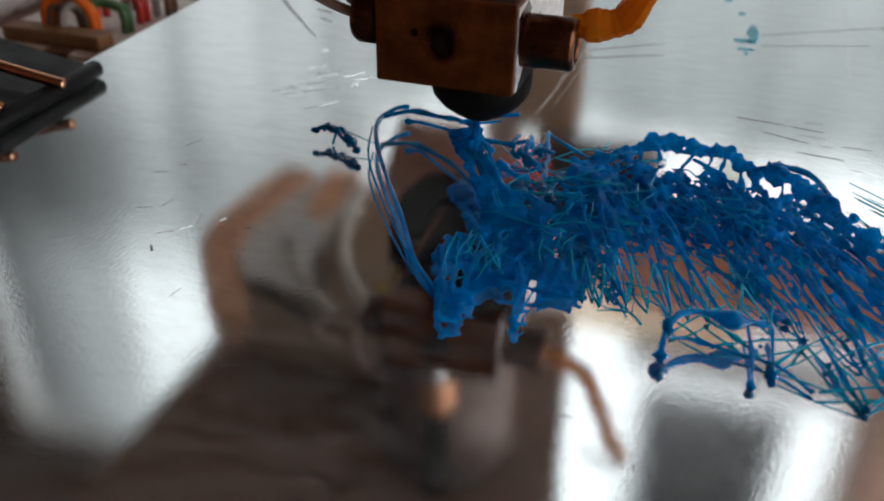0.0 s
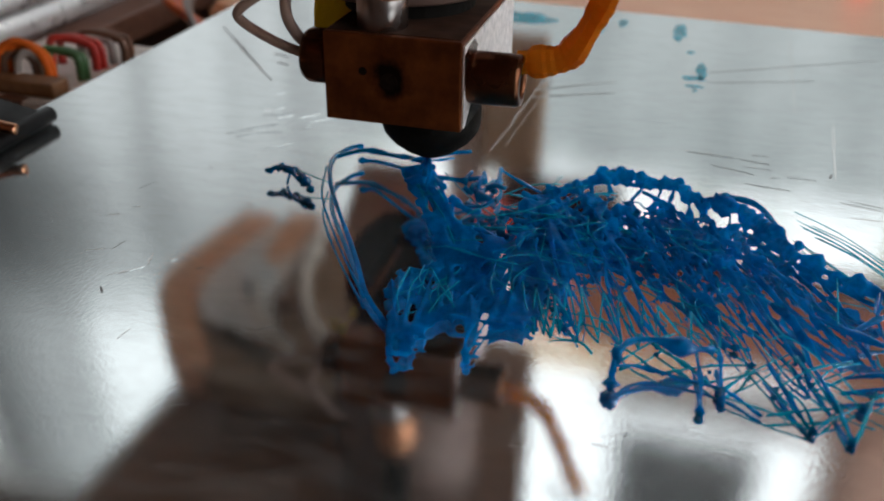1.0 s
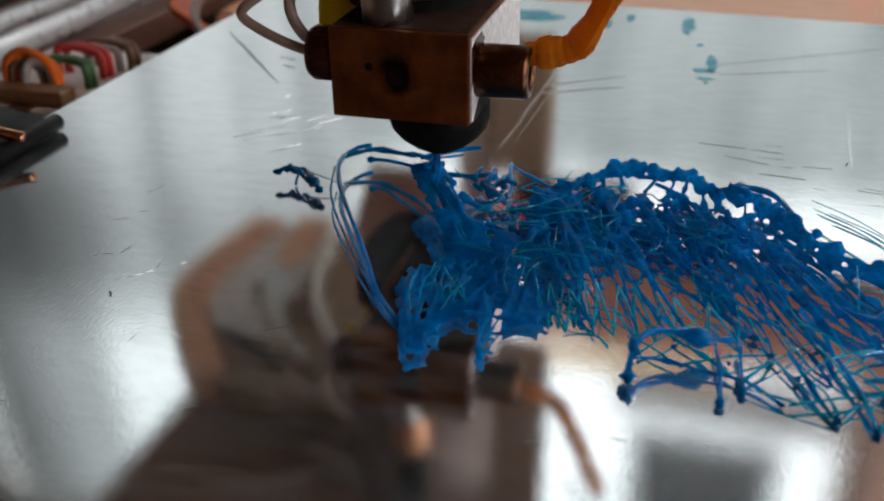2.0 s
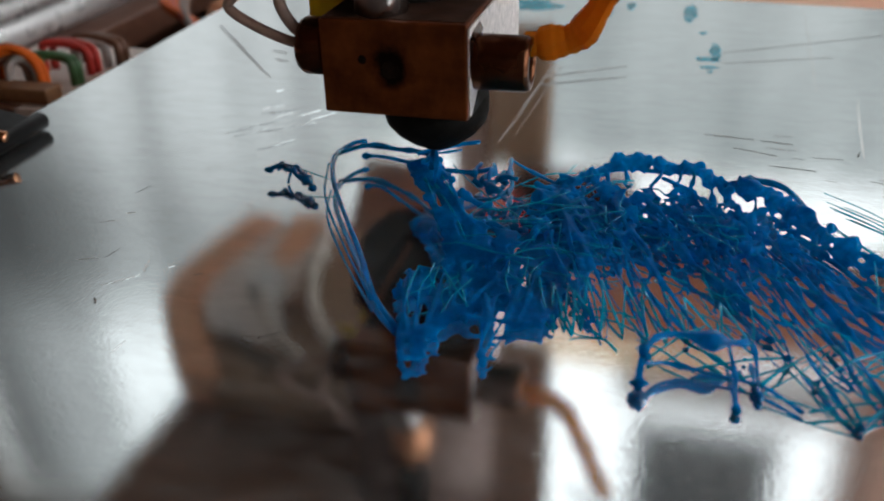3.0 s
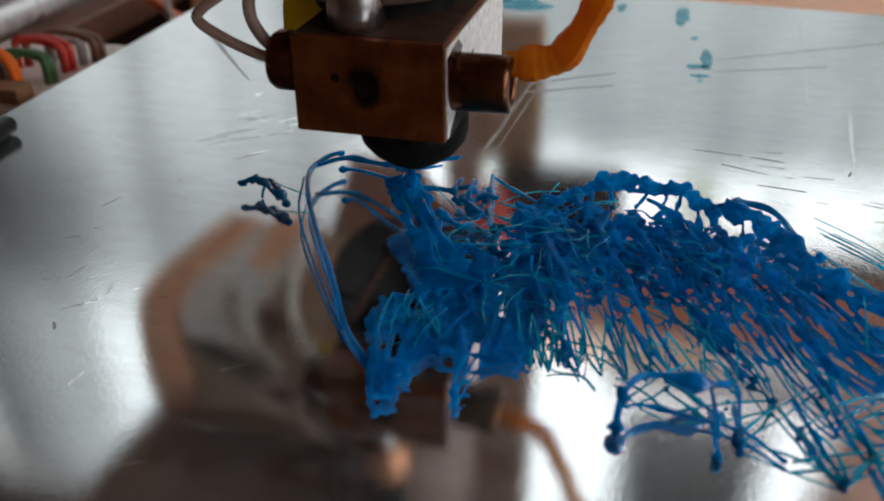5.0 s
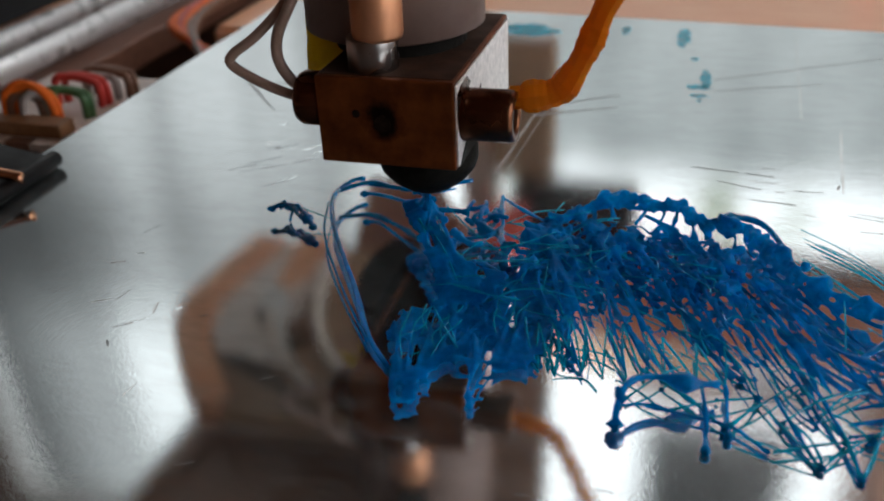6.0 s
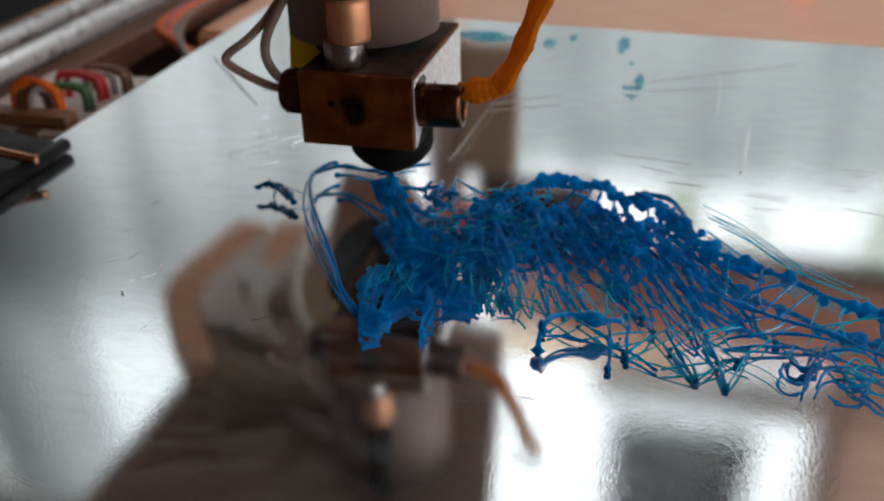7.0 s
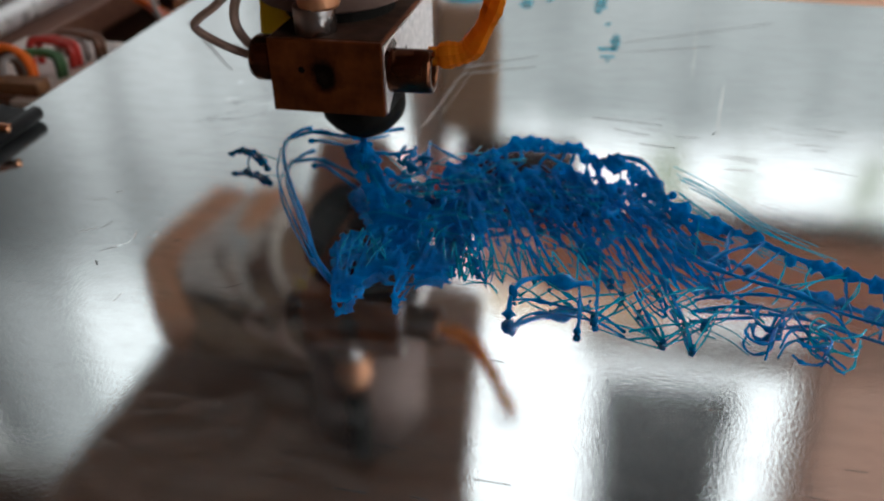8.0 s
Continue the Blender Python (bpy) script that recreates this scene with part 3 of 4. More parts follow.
part("lead_wire", tube(mm([(31.2, 6.2, 28.2), (32, 8, 32), (29, 14, 39), (24, 24, 46)]), 0.0005, 8), M_SCORCH, hot, "thin brown lead", smooth=True)


def film(points, thick=0.00012):
    bm = bmesh.new()
    vs = [bm.verts.new(Vector(p) * MM) for p in points]
    bm.faces.new(vs)
    bmesh.ops.triangulate(bm, faces=list(bm.faces))
    bmesh.ops.subdivide_edges(bm, edges=list(bm.edges), cuts=3, use_grid_fill=True)
    for v in bm.verts:
        v.co += Vector((0, 0.0012 * noise.noise(v.co * 350), 0))
    g = bmesh.ops.extrude_face_region(bm, geom=list(bm.faces))
    for v in g["geom"]:
        if isinstance(v, bmesh.types.BMVert):
            v.co.y += thick
    bmesh.ops.recalc_face_normals(bm, faces=bm.faces)
    return bm


part("tape_flag", film([(-17.8, 15, 7.4), (-14.0, 15, 7.8), (-12.2, 14, 10.8), (-10.2, 13.4, 11.6), (-10.0, 13.6, 14.6), (-12.5, 14.5, 15.2), (-13.0, 15, 26), (-17.0, 16, 26), (-17.4, 15.5, 15)]), M_KAPTON_Y, hot, "loose flap of yellow tape")
part("tape_flag", film([(-10.3, 14.2, 3.0), (-13.6, 15.4, 4.2), (-14.4, 15.2, 9.0), (-10.3, 14.0, 9.2)]), M_KAPTON_Y, hot, "loose flap of yellow tape")

carriage = thing("print_carriage", "dark brown wooden carriage holding the hotend", "printer carriage", (HX * MM, HY * MM, HZ * MM))
part("plate", prism([(-0.0730, -0.064), (0.037, -0.064), (0.021, 0.022), (0.013, 0.080), (-0.027, 0.080), (-0.0725, 0.042)], 0.0500, 0.063, "z", 0.0015), M_PLATE_WOOD, carriage)
OUTER = [(-81, 114), (-84, 96), (-85.5, 76), (-83, 66), (-76, 55), (-68, 44), (-60, 36)]
INNER = [(-69.5, 114), (-73, 96), (-75, 79), (-72, 66), (-65, 55), (-55, 43), (-53, 38)]


def local(points):
    return [((x - HX) * MM, (y - HY) * MM) for x, y in points]


part("side_arm", prism(local(OUTER + INNER[::-1]), 0.0352, 0.044, "z", 0.0012), M_ORANGE_WOOD, carriage, "orange-pink wooden arm bent round the side")
part("side_panel", prism(local(INNER[:5] + [(-46, 55), (-52, 80), (-55.5, 114)]), 0.0368, 0.0425, "z", 0.0008), M_TAUPE, carriage, "pale greyish brown panel")
part("middle_panel", prism(local([(-55, 114), (-51.6, 80), (-45, 52), (-30, 42), (-8, 36), (-7, 80), (-27, 84), (-40, 114)]), 0.0375, 0.0425, "z", 0.0008), M_TAN_WOOD, carriage, "dull tan wooden panel")
part("lower_panel", prism(local([(-72, 65.6), (-64.8, 54.8), (-54.6, 43), (-52.6, 34), (-20, 34), (-20, 38.6), (-30, 41.6), (-45.2, 51.6), (-46, 54.6), (-64.6, 55.0)]), 0.0372, 0.0425, "z", 0.0006), M_TAN_WOOD, carriage, "dull brown lower panel")
part("red_panel", prism(local([(-62, 166), (-38, 168), (-15, 130), (-13, 86), (-26.6, 86), (-38.6, 114.6), (-50, 115)]), 0.0380, 0.0425, "z", 0.0008), M_RED_WOOD, carriage, "red-brown wooden panel")
part("strip", prism(local([(-67, 116), (-56, 117), (-55, 81), (-61, 76), (-63, 92)]), 0.0352, 0.0366, "z", 0.0004), M_ORANGE_WOOD, carriage, "orange wooden strip")
part("white_block", box((-0.062, 0.058, 0.030), (-0.056, 0.069, 0.0366), 0.001), M_WHITE, carriage)
part("dark_block", box((-0.052, 0.054, 0.032), (-0.045, 0.061, 0.0366), 0.002), M_PLATE_WOOD, carriage)
part("hose", tube(mm([(-53, 101, 34.5), (-52, 88, 32.5), (-49.5, 74, 32), (-45, 60, 32), (-38, 48, 32.5), (-30, 42, 36)]), 0.0015, 10), M_MILKY, carriage, "milky plastic hose bent in a loop", smooth=True)
part("hose", tube(mm([(-50, 84, 34.5), (-56, 72, 32.5), (-57.5, 62, 32), (-54, 51, 32), (-47, 42.5, 32.5), (-38, 38, 36)]), 0.0012, 10), M_MILKY, carriage, "milky plastic hose bent in a loop", smooth=True)

# ---- clip at the bed edge ----
clip = thing("binder_clip", "large black binder clip gripping the bed edge", "clip")
part("body", prism([(-0.0828, 0.0010), (-0.0828, 0.0024), (-0.1060, 0.0062), (-0.1085, 0.0062), (-0.1085, -0.0150), (-0.1060, -0.0150), (-0.0840, -0.0100), (-0.0840, -0.0085), (-0.1050, -0.0132), (-0.1065, -0.0125), (-0.1065, 0.0044), (-0.1050, 0.0046)], 0.008, 0.039, "y", 0.0004), M_BLACK, clip)
part("lip", lathe([(0.0015, 0.0075), (0.0018, 0.0080), (0.0018, 0.0390), (0.0015, 0.0395)], "y", (-0.0830, 0, 0.0020), 20), M_BLACK, clip, "rolled black lip", smooth=True)
part("handle", tube(mm([(-79.8, 25.2, 4.2), (-83, 24.6, 4.9), (-93, 22.4, 7.6), (-104, 20.0, 10.5), (-114, 17, 12), (-117, 14, 12.3), (-114, 11.5, 12), (-104, 10.6, 10.2), (-93, 10.4, 7.6), (-82, 10.4, 4.8)]), 0.0011, 10), M_COPPER, clip, "shiny wire handle with a copper gleam", smooth=True)
part("handle", tube(mm([(-83, 29, -10.8), (-96, 29.4, -14.6), (-110, 29, -17.5), (-120, 25, -19), (-118, 20, -18.8), (-108, 18.4, -17), (-96, 18, -14.4), (-83, 18.2, -10.8)]), 0.0011, 10), M_COPPER, clip, "shiny wire handle below the bed", smooth=True)

# ---- connector board with wires ----
board = thing("connector_board", "pinkish white board with wires at the bed edge", "circuit board")
part("board", box((-0.134, 0.058, -0.0062), (-0.0918, 0.1060, -0.0044), 0.0003), M_BOARD, board)
part("terminal_block", box((-0.1265, 0.0610, -0.0042), (-0.0990, 0.0670, -0.0006), 0.0006), M_TAN, board, "tan terminal block")
part("plug", box((-0.1130, 0.0575, -0.0090), (-0.1060, 0.0610, -0.0040), 0.0006), M_WIRE_BROWN, board, "small brown plug")
for mat, x, y, h, w in ((M_WIRE_ORANGE, -112, 66, 7.4, 5.2), (M_WIRE_ORANGE, -111, 67, 6.6, 4.6), (M_WIRE_BROWN, -113, 66, 4.6, 3), (M_WIRE_WHITE, -110, 66, 4.5, 2.4), (M_WIRE_WHITE, -113, 68, 3.6, 2), (M_WIRE_GREEN, -106, 72, 5.5, 4),
                        (M_WIRE_GREEN, -105, 73, 5, 3.6), (M_WIRE_RED, -108, 80, 6.5, 5), (M_WIRE_RED, -107, 82, 6, 4.6), (M_WIRE_BROWN, -104, 87, 6, 5), (M_WIRE_BROWN, -103, 89, 5, 4.4), (M_WIRE_WHITE, -105, 86, 4, 3)):
    low = 0.55 if x > -109 else 0.85
    part("wire_loop", tube(mm([(x - w, y, -3), (x - w, y + 1, h * 0.5), (x - w * 0.35, y + 3, h * low), (x + w * 0.45, y + 4, h * 0.72 * low), (x + w, y + 4, h * 0.15), (x + w, y + 4, -5)]), 0.0011, 8), mat, board, smooth=True)

loom = thing("wire_loom", "orange red and green wires beside the bed", "cable")
for k, mat in enumerate((M_WIRE_ORANGE, M_WIRE_ORANGE, M_WIRE_RED, M_WIRE_ORANGE, M_WIRE_BROWN, M_WIRE_BROWN)):
    o = k * 1.9
    part("wire", tube(mm([(-150 + o, 300, -17), (-152 + o, 222, -15 + rnd.uniform(-1, 2)), (-140 + o, 180, -11.5), (-117 + o * 0.6, 158 - o, -11.5), (-95, 146 - o * 1.6, -12.5), (-70, 138 - o * 1.6, -16)]), 0.0016, 8), mat, loom, smooth=True)

psu = part("power_supply", box((-0.290, 0.17, -0.0218), (-0.232, 0.26, 0.020), 0.003), M_BLACK)
tagged(psu, "black plastic box on the side board", "box")

switch = thing("indicator_switch", "black switch with a glowing red lamp on the base", "switch")
part("housing", box((0.106, 0.3330, -0.0198), (0.128, 0.349, -0.015), 0.001), M_BLACK, switch)
part("lamp", box((0.110, 0.3320, -0.0185), (0.120, 0.345, -0.0125), 0.001), M_LED, switch, "glowing red lamp")

# ---- the failed print: a tangle of blue filament ----
rn = random.Random(11)
nest = thing("filament_tangle", "tangled blue filament of a failed print on the bed", "filament")

BACK = [(-6, 33, 2.5), (4, 36, 4), (12, 33, 4), (20, 30, 4), (24, 29.5, 3.0), (29, 34, 3.5), (34, 37.5, 4.2), (40, 38, 4.2), (46, 37.5, 4.2), (51, 33, 4), (57, 34.5, 3.2), (60, 27, 3.5), (63, 21, 3.2), (70, 14, 3.2), (79, 9, 3), (88, 3, 3), (97, -2, 3), (108, -8, 3), (118, -14, 2)]


def along(line, u):
    u = max(0, min(0.9999, u)) * (len(line) - 1)
    i = int(u)
    return Vector(line[i]).lerp(Vector(line[i + 1]), u - i)


def wobble(p, amount, seed):
    q = p * 0.11 + Vector((seed * 3.1, seed * 1.7, seed))
    return p + Vector((noise.noise(q), noise.noise(q + Vector((7, 3, 1))), 0.5 * noise.noise(q + Vector((1, 9, 4))))) * amount


mass = None


def pour(bm):
    """Adds a finished piece to the mass that is being melted together."""
    me = bpy.data.meshes.new("piece")
    bm.to_mesh(me)
    bm.free()
    mass.from_mesh(me)
    bpy.data.meshes.remove(me)


def melt(name, bm, voxel, rounds, label):
    """Fuses all that was poured into one melted piece."""
    ob = part(name, bm, M_BLUE, nest, label, smooth=True)
    r = ob.modifiers.new("fuse", "REMESH")
    r.mode, r.voxel_size, r.use_smooth_shade = "VOXEL", voxel * MM, True
    s = ob.modifiers.new("soften", "SMOOTH")
    s.factor, s.iterations = 0.5, rounds
    return ob


def strand(points, r0, name="strand", lumps=0.0, steps=4, segs=6, bm=None, label="", flat=1.0, mat=None):
    """A strand of filament through points in millimetres, with beads where it lumped."""
    line = [p * MM for p in smooth_line(points, steps)]
    s = rn.uniform(0, 99)
    radii = []
    for i, p in enumerate(line):
        n = noise.noise(Vector((s, i * 0.45, 0)))
        radii.append(r0 * MM * (1 + 0.25 * n + lumps * max(0, n) ** 1.5 * 3))
        p.z = max(p.z, radii[-1] * 0.9)
    if bm is None:
        bm = mass
    if bm is not None:
        return tube_into(bm, line, radii, segs, flat)
    return part(name, tube_into(bmesh.new(), line, radii, segs, flat), mat or (M_BLUE_THIN if r0 < 0.2 else M_BLUE_DEEP if r0 > 0.44 else M_BLUE), nest, label, smooth=True)


def near(p, s, sz=0.5):
    return Vector(p) + Vector((rn.gauss(0, s), rn.gauss(0, s), rn.gauss(0, sz)))


def blob(p, r, name="knot", stretch=(1, 1, 1), rough=0.5):
    bm = bmesh.new()
    bmesh.ops.create_icosphere(bm, subdivisions=2, radius=r * MM)
    o = Vector((rn.uniform(0, 50), 0, 0))
    for v in bm.verts:
        k = 1 + rough * noise.noise(v.co * 800 + o)
        v.co = Vector((v.co.x * stretch[0], v.co.y * stretch[1], v.co.z * stretch[2])) * k + Vector(p) * MM
    if mass is not None:
        return pour(bm)
    return part(name, bm, M_BLUE_DEEP, nest, smooth=True)


def hole(p):
    """The open places of the tangle."""
    return noise.noise(Vector((p[0] * 0.13, p[1] * 0.13, 4.2))) > 0.16


def worm(p, length, r, ang, name="worm"):
    """A short curled, lumpy piece."""
    d = Vector((math.cos(ang), math.sin(ang), rn.uniform(-0.3, 0.3)))
    pts = [Vector(p) + d * (length * (i / 3 - 0.5)) + Vector((rn.gauss(0, 0.8), rn.gauss(0, 0.8), rn.gauss(0, 0.4))) for i in range(4)]
    strand(pts, r, name, 0.9, 3, 6)


def inside(poly, x, y):
    hit = False
    for (x1, y1), (x2, y2) in zip(poly, poly[1:] + poly[:1]):
        if (y1 > y) != (y2 > y) and x < (x2 - x1) * (y - y1) / (y2 - y1) + x1:
            hit = not hit
    return hit


def web(poly, z, amp, cell, grain, level, turn=0.0, seed=0.0, thick=0.35):
    """A melted, holed skin of filament over an outline; grain: size of its holes along and across."""
    step = cell
    xs, ys = [p[0] for p in poly], [p[1] for p in poly]
    ca, sa = math.cos(turn), math.sin(turn)
    bm = bmesh.new()
    pts = {}

    def vert(i, j):
        if (i, j) not in pts:
            x, y = min(xs) + i * step, min(ys) + j * step
            x += 0.15 * step * noise.noise(Vector((x, y, 1 + seed)))
            h = (z(x, y) if callable(z) else z) + amp * noise.noise(Vector((x * 0.3, y * 0.3, seed))) + 0.35 * amp * noise.noise(Vector((x * 1.1, y * 1.1, seed + 5)))
            pts[i, j] = bm.verts.new((x * MM, y * MM, max(0.15, h) * MM))
        return pts[i, j]

    for i in range(int((max(xs) - min(xs)) / step)):
        for j in range(int((max(ys) - min(ys)) / step)):
            x, y = min(xs) + (i + 0.5) * step, min(ys) + (j + 0.5) * step
            if not inside(poly, x + 1.2 * noise.noise(Vector((x * 0.8, y * 0.8, seed))), y + 1.2 * noise.noise(Vector((x * 0.8, y * 0.8, seed + 9)))):
                continue
            a, b = (x * ca + y * sa) / grain[0], (-x * sa + y * ca) / grain[1]
            if noise.noise(Vector((a, b, seed))) + 0.45 * noise.noise(Vector((a * 2.3, b * 2.3, seed + 3))) > (level(x, y) if callable(level) else level):
                continue
            bm.faces.new((vert(i, j), vert(i + 1, j), vert(i + 1, j + 1), vert(i, j + 1)))
    bmesh.ops.smooth_vert(bm, verts=bm.verts, factor=0.5, use_axis_x=True, use_axis_y=True, use_axis_z=True)
    g = bmesh.ops.extrude_face_region(bm, geom=list(bm.faces))
    for v in g["geom"]:
        if isinstance(v, bmesh.types.BMVert):
            v.co.z += thick * MM
    bmesh.ops.recalc_face_normals(bm, faces=bm.faces)
    return pour(bm)


# melted skins
mass = bmesh.new()
CLUMP = [(6.6, 0.2), (11.7, 2.2), (14.9, 10.4), (21.9, 15.0), (26.4, 17.0), (29.4, 8.4), (30.0, -1.4), (28.4, -9.6), (22.6, -11.6), (22.9, -17.4), (22.4, -19.4), (21.2, -17.6), (20.2, -12.0), (16.8, -10.1), (15.4, -13.9), (14.6, -20.1), (12.0, -20.7), (6.0, -5.0)]
COLUMN = [(-0.8, 25), (4.4, 17), (9.6, 8.5), (11.6, 0.5), (19.5, 4), (22, 11), (16.4, 11), (12.4, 13.6), (9.0, 19), (6.8, 25)]
CARPET = [(22, 26), (25, 27), (30, 30), (38, 31), (46, 30), (52, 26.5), (58, 23), (64, 18), (73, 8), (76, 2), (68, -2), (60, 0), (50, 2), (40, 4), (33, 5), (28, 10), (25, 18)]


def gaps(x, y):
    """Narrow slits, and one round hole in the flat sheet."""
    return -2.0 if math.hypot(x - 16.2, (y + 4.6) * 0.7) < 1.4 else 0.24 + 0.035 * max(0.0, y + 2)


def slope(x, y):
    return 1.0 + max(0.0, y + 3) * 0.165


web(CLUMP, 1.0, 0.5, 0.30, (7.0, 1.7), gaps, -1.35, 1.0, 0.26)
web(COLUMN, slope, 0.4, 0.30, (8.0, 1.7), 0.30, -1.1, 2.0, 0.5)
clump = mass
mass = bmesh.new()
# the thick, lumpy rope along the back, with arches below it
ROPE = BACK[4:]
rope = smooth_line(ROPE, 4)
strand([wobble(Vector(p), 0.9, 1) for p in rope], 0.5, "rope", 1.2, 3, 8)
strand([wobble(Vector(p), 2.0, 6) + Vector((0, -1.2, -1.0)) for p in rope[:40]], 0.45, "rope", 1.2, 3, 7)
for i in range(46):
    blob(wobble(along(ROPE, rn.uniform(0, 0.9)), 1.5, 1) + Vector((rn.gauss(0, 0.5), rn.gauss(0, 0.5), 0)), rn.uniform(0.7, 1.75), "lump", (1, 1, 0.9), 0.8)
for i in range(20):
    a = wobble(along(ROPE, rn.uniform(0, 0.62)), 1, 1)
    b = a + Vector((rn.uniform(-2, 3), rn.uniform(-7, -3), -rn.uniform(1.2, 2.6)))
    strand([a, (a + b) / 2 + Vector((rn.uniform(-1.4, 1.4), 0, 0.4)), b], rn.uniform(0.22, 0.5), "drip", 1.6)

# the holed carpet between rope and front

def fade(top, fall):
    """Fewer holes at the back edge of the tangle, more towards its front."""
    def level(x, y):
        back = 30 - abs(x - 40) * 0.15 - max(0, x - 46) * 0.75
        return top - fall * max(0.0, min(1.0, (back - y) / 32)) - 0.028 * max(0.0, x - 47)
    return level


for zz, lv, sd in ((0.8, fade(0.24, 0.62), 3.0), (2.0, fade(0.16, 0.75), 4.0), (3.2, fade(0.04, 0.8), 6.0)):
    web(CARPET, zz, 1.7, 0.36, (3.6, 1.5), lv, -0.95, sd, 0.25)


# strands drawn to and fro, back to front
REAR = [(22, 25, 3), (26, 27, 3), (31, 30, 3.2), (38, 31, 3.2), (45, 30, 3.2), (51, 26.5, 3), (57, 24, 3), (63, 18, 2.6), (69, 12, 2.6)]
FORE = [(28.5, -4, 0.7), (32, -8, 0.5), (36, -8.5, 0.5), (44, -6, 0.8), (52, -8, 0.9), (60, -10, 0.8), (66, -12, 0.7), (72, -8, 0.9), (77, -3, 1.0)]
for j in range(5):
    u = j / 5 * 0.9 + rn.uniform(-0.03, 0.03)
    z0, depth, r = rn.uniform(-1.0, 1.2), rn.uniform(0.1, 0.6), rn.choice((0.14, 0.17, 0.2, 0.25))
    pts = []
    for k in range(rn.randint(4, 8)):
        a = near(along(REAR, u), 1.2) + Vector((0, 0, z0))
        b = near(along(FORE, min(1, u + 0.17)), 1.3, 0.2)
        a = a.lerp(b, depth * rn.random())
        b = b.lerp(a, 0.5 * rn.random() ** 2)
        m = a.lerp(b, 0.5) + Vector((rn.uniform(-1.6, 1.6), rn.uniform(-1.6, 1.6), rn.uniform(0.0, 1.2)))
        pts += [a, m, b] if k % 2 == 0 else [b, m, a]
        u += rn.uniform(0.004, 0.03)
    strand(pts, r + 0.08, "zigzag", 0.6, 3, 5)
for j in range(26):
    u, s0 = rn.random() ** 1.2, rn.random() ** 1.4 * 0.6
    s1 = min(1.0, s0 + rn.uniform(0.25, 0.6))
    a0, b0 = near(along(REAR, u), 1.6), near(along(FORE, min(1, max(0, u + rn.gauss(0.2, 0.07)))), 1.4, 0.2)
    a, b = a0.lerp(b0, s0) + Vector((0, 0, rn.uniform(-1, 1))), a0.lerp(b0, s1)
    if hole(a.lerp(b, 0.5)):
        continue
    n = a.lerp(b, 0.33) + Vector((rn.gauss(0, 0.8), rn.gauss(0, 0.8), rn.uniform(0, 0.8)))
    m = a.lerp(b, 0.66) + Vector((rn.gauss(0, 0.8), rn.gauss(0, 0.8), rn.uniform(0, 0.6)))
    strand([a, n, m, b], rn.choice((0.2, 0.26, 0.32, 0.42)), "strand", 1.1)

# short curls and lumps that fill the back half
for i in range(80):
    u, k = rn.random() ** 1.3 * 0.92, rn.random() ** 1.6 * 0.5
    p = along(REAR, u).lerp(along(FORE, u), k) + Vector((rn.gauss(0, 1.5), rn.gauss(0, 1.5), rn.uniform(-1.2, 0.8)))
    if not hole(p) and not (p.x > 56 and rn.random() < 0.5):
        worm(p, rn.uniform(2.5, 6), rn.choice((0.3, 0.4, 0.55, 0.75)), rn.gauss(-0.8, 1.0), "curl")

melt("melted_carpet", mass, 0.24, 4, "fused lumpy carpet of filament")
# the clump drawn off the nozzle
mass = clump
for i in range(11):
    a = near((3, 24.5, 5.2), 1.8, 0.5)
    b = Vector((rn.uniform(10, 21), rn.uniform(0, 8), rn.uniform(1.6, 2.6)))
    q = [a.lerp(b, s) + Vector((rn.gauss(0, 0.7), rn.gauss(0, 0.7), rn.uniform(-0.3, 0.5))) for s in (0.33, 0.66)]
    strand([a, *q, b, b + Vector((rn.uniform(-2, 4), rn.uniform(-7, -3), -1.0))], rn.uniform(0.14, 0.36), "strand", 0.6)
blob((2.0, 25.6, 5.4), 2.0, "lump", (1.7, 0.9, 0.9), 0.4)
blob((3.4, 23.0, 5.0), 1.8, "lump", (1.5, 1, 1.0), 0.4)
# strands that stiffen the flat sheet in front and run out in its two points
for x0, y0, x1, y1, r in ((11, 1.5, 7.4, -5, 0.26), (7, 0, 12.2, -20, 0.30), (8.6, 0.6, 13.2, -19.5, 0.22), (12, 2, 14.2, -19.5, 0.26), (15, 0, 14.9, -14, 0.3), (20, 2, 16.4, -10, 0.3), (19, -4, 22.2, -19, 0.34),
                          (23, 0, 21.8, -18, 0.24), (25, 5, 24, -11, 0.3), (27, 0, 27.6, -9.6, 0.22), (6.6, -3, 11.8, -19.8, 0.24), (12.2, -20.4, 14.6, -20, 0.3), (17, -9.8, 28, -9.4, 0.3), (8, 0.5, 27, 1.5, 0.28)):
    a, b = Vector((x0, y0, 1.6)), Vector((x1, y1, 0.8))
    strand([a, a.lerp(b, 0.4) + Vector((rn.gauss(0, 0.5), rn.gauss(0, 0.4), 0.2)), a.lerp(b, 0.75) + Vector((rn.gauss(0, 0.4), rn.gauss(0, 0.4), 0.1)), b], r, "strand", 0.7)
for a, b in (((17, -9.5), (21.8, -15.5)), ((22.6, -12), (25.4, -10.2)), ((15, -12), (20.4, -13.2))):
    strand([(*a, 0.8), (*b, 0.5)], 0.12, "strand", 0.3)
melt("melted_clump", mass, 0.22, 8, "fused clump below the nozzle")
mass = None
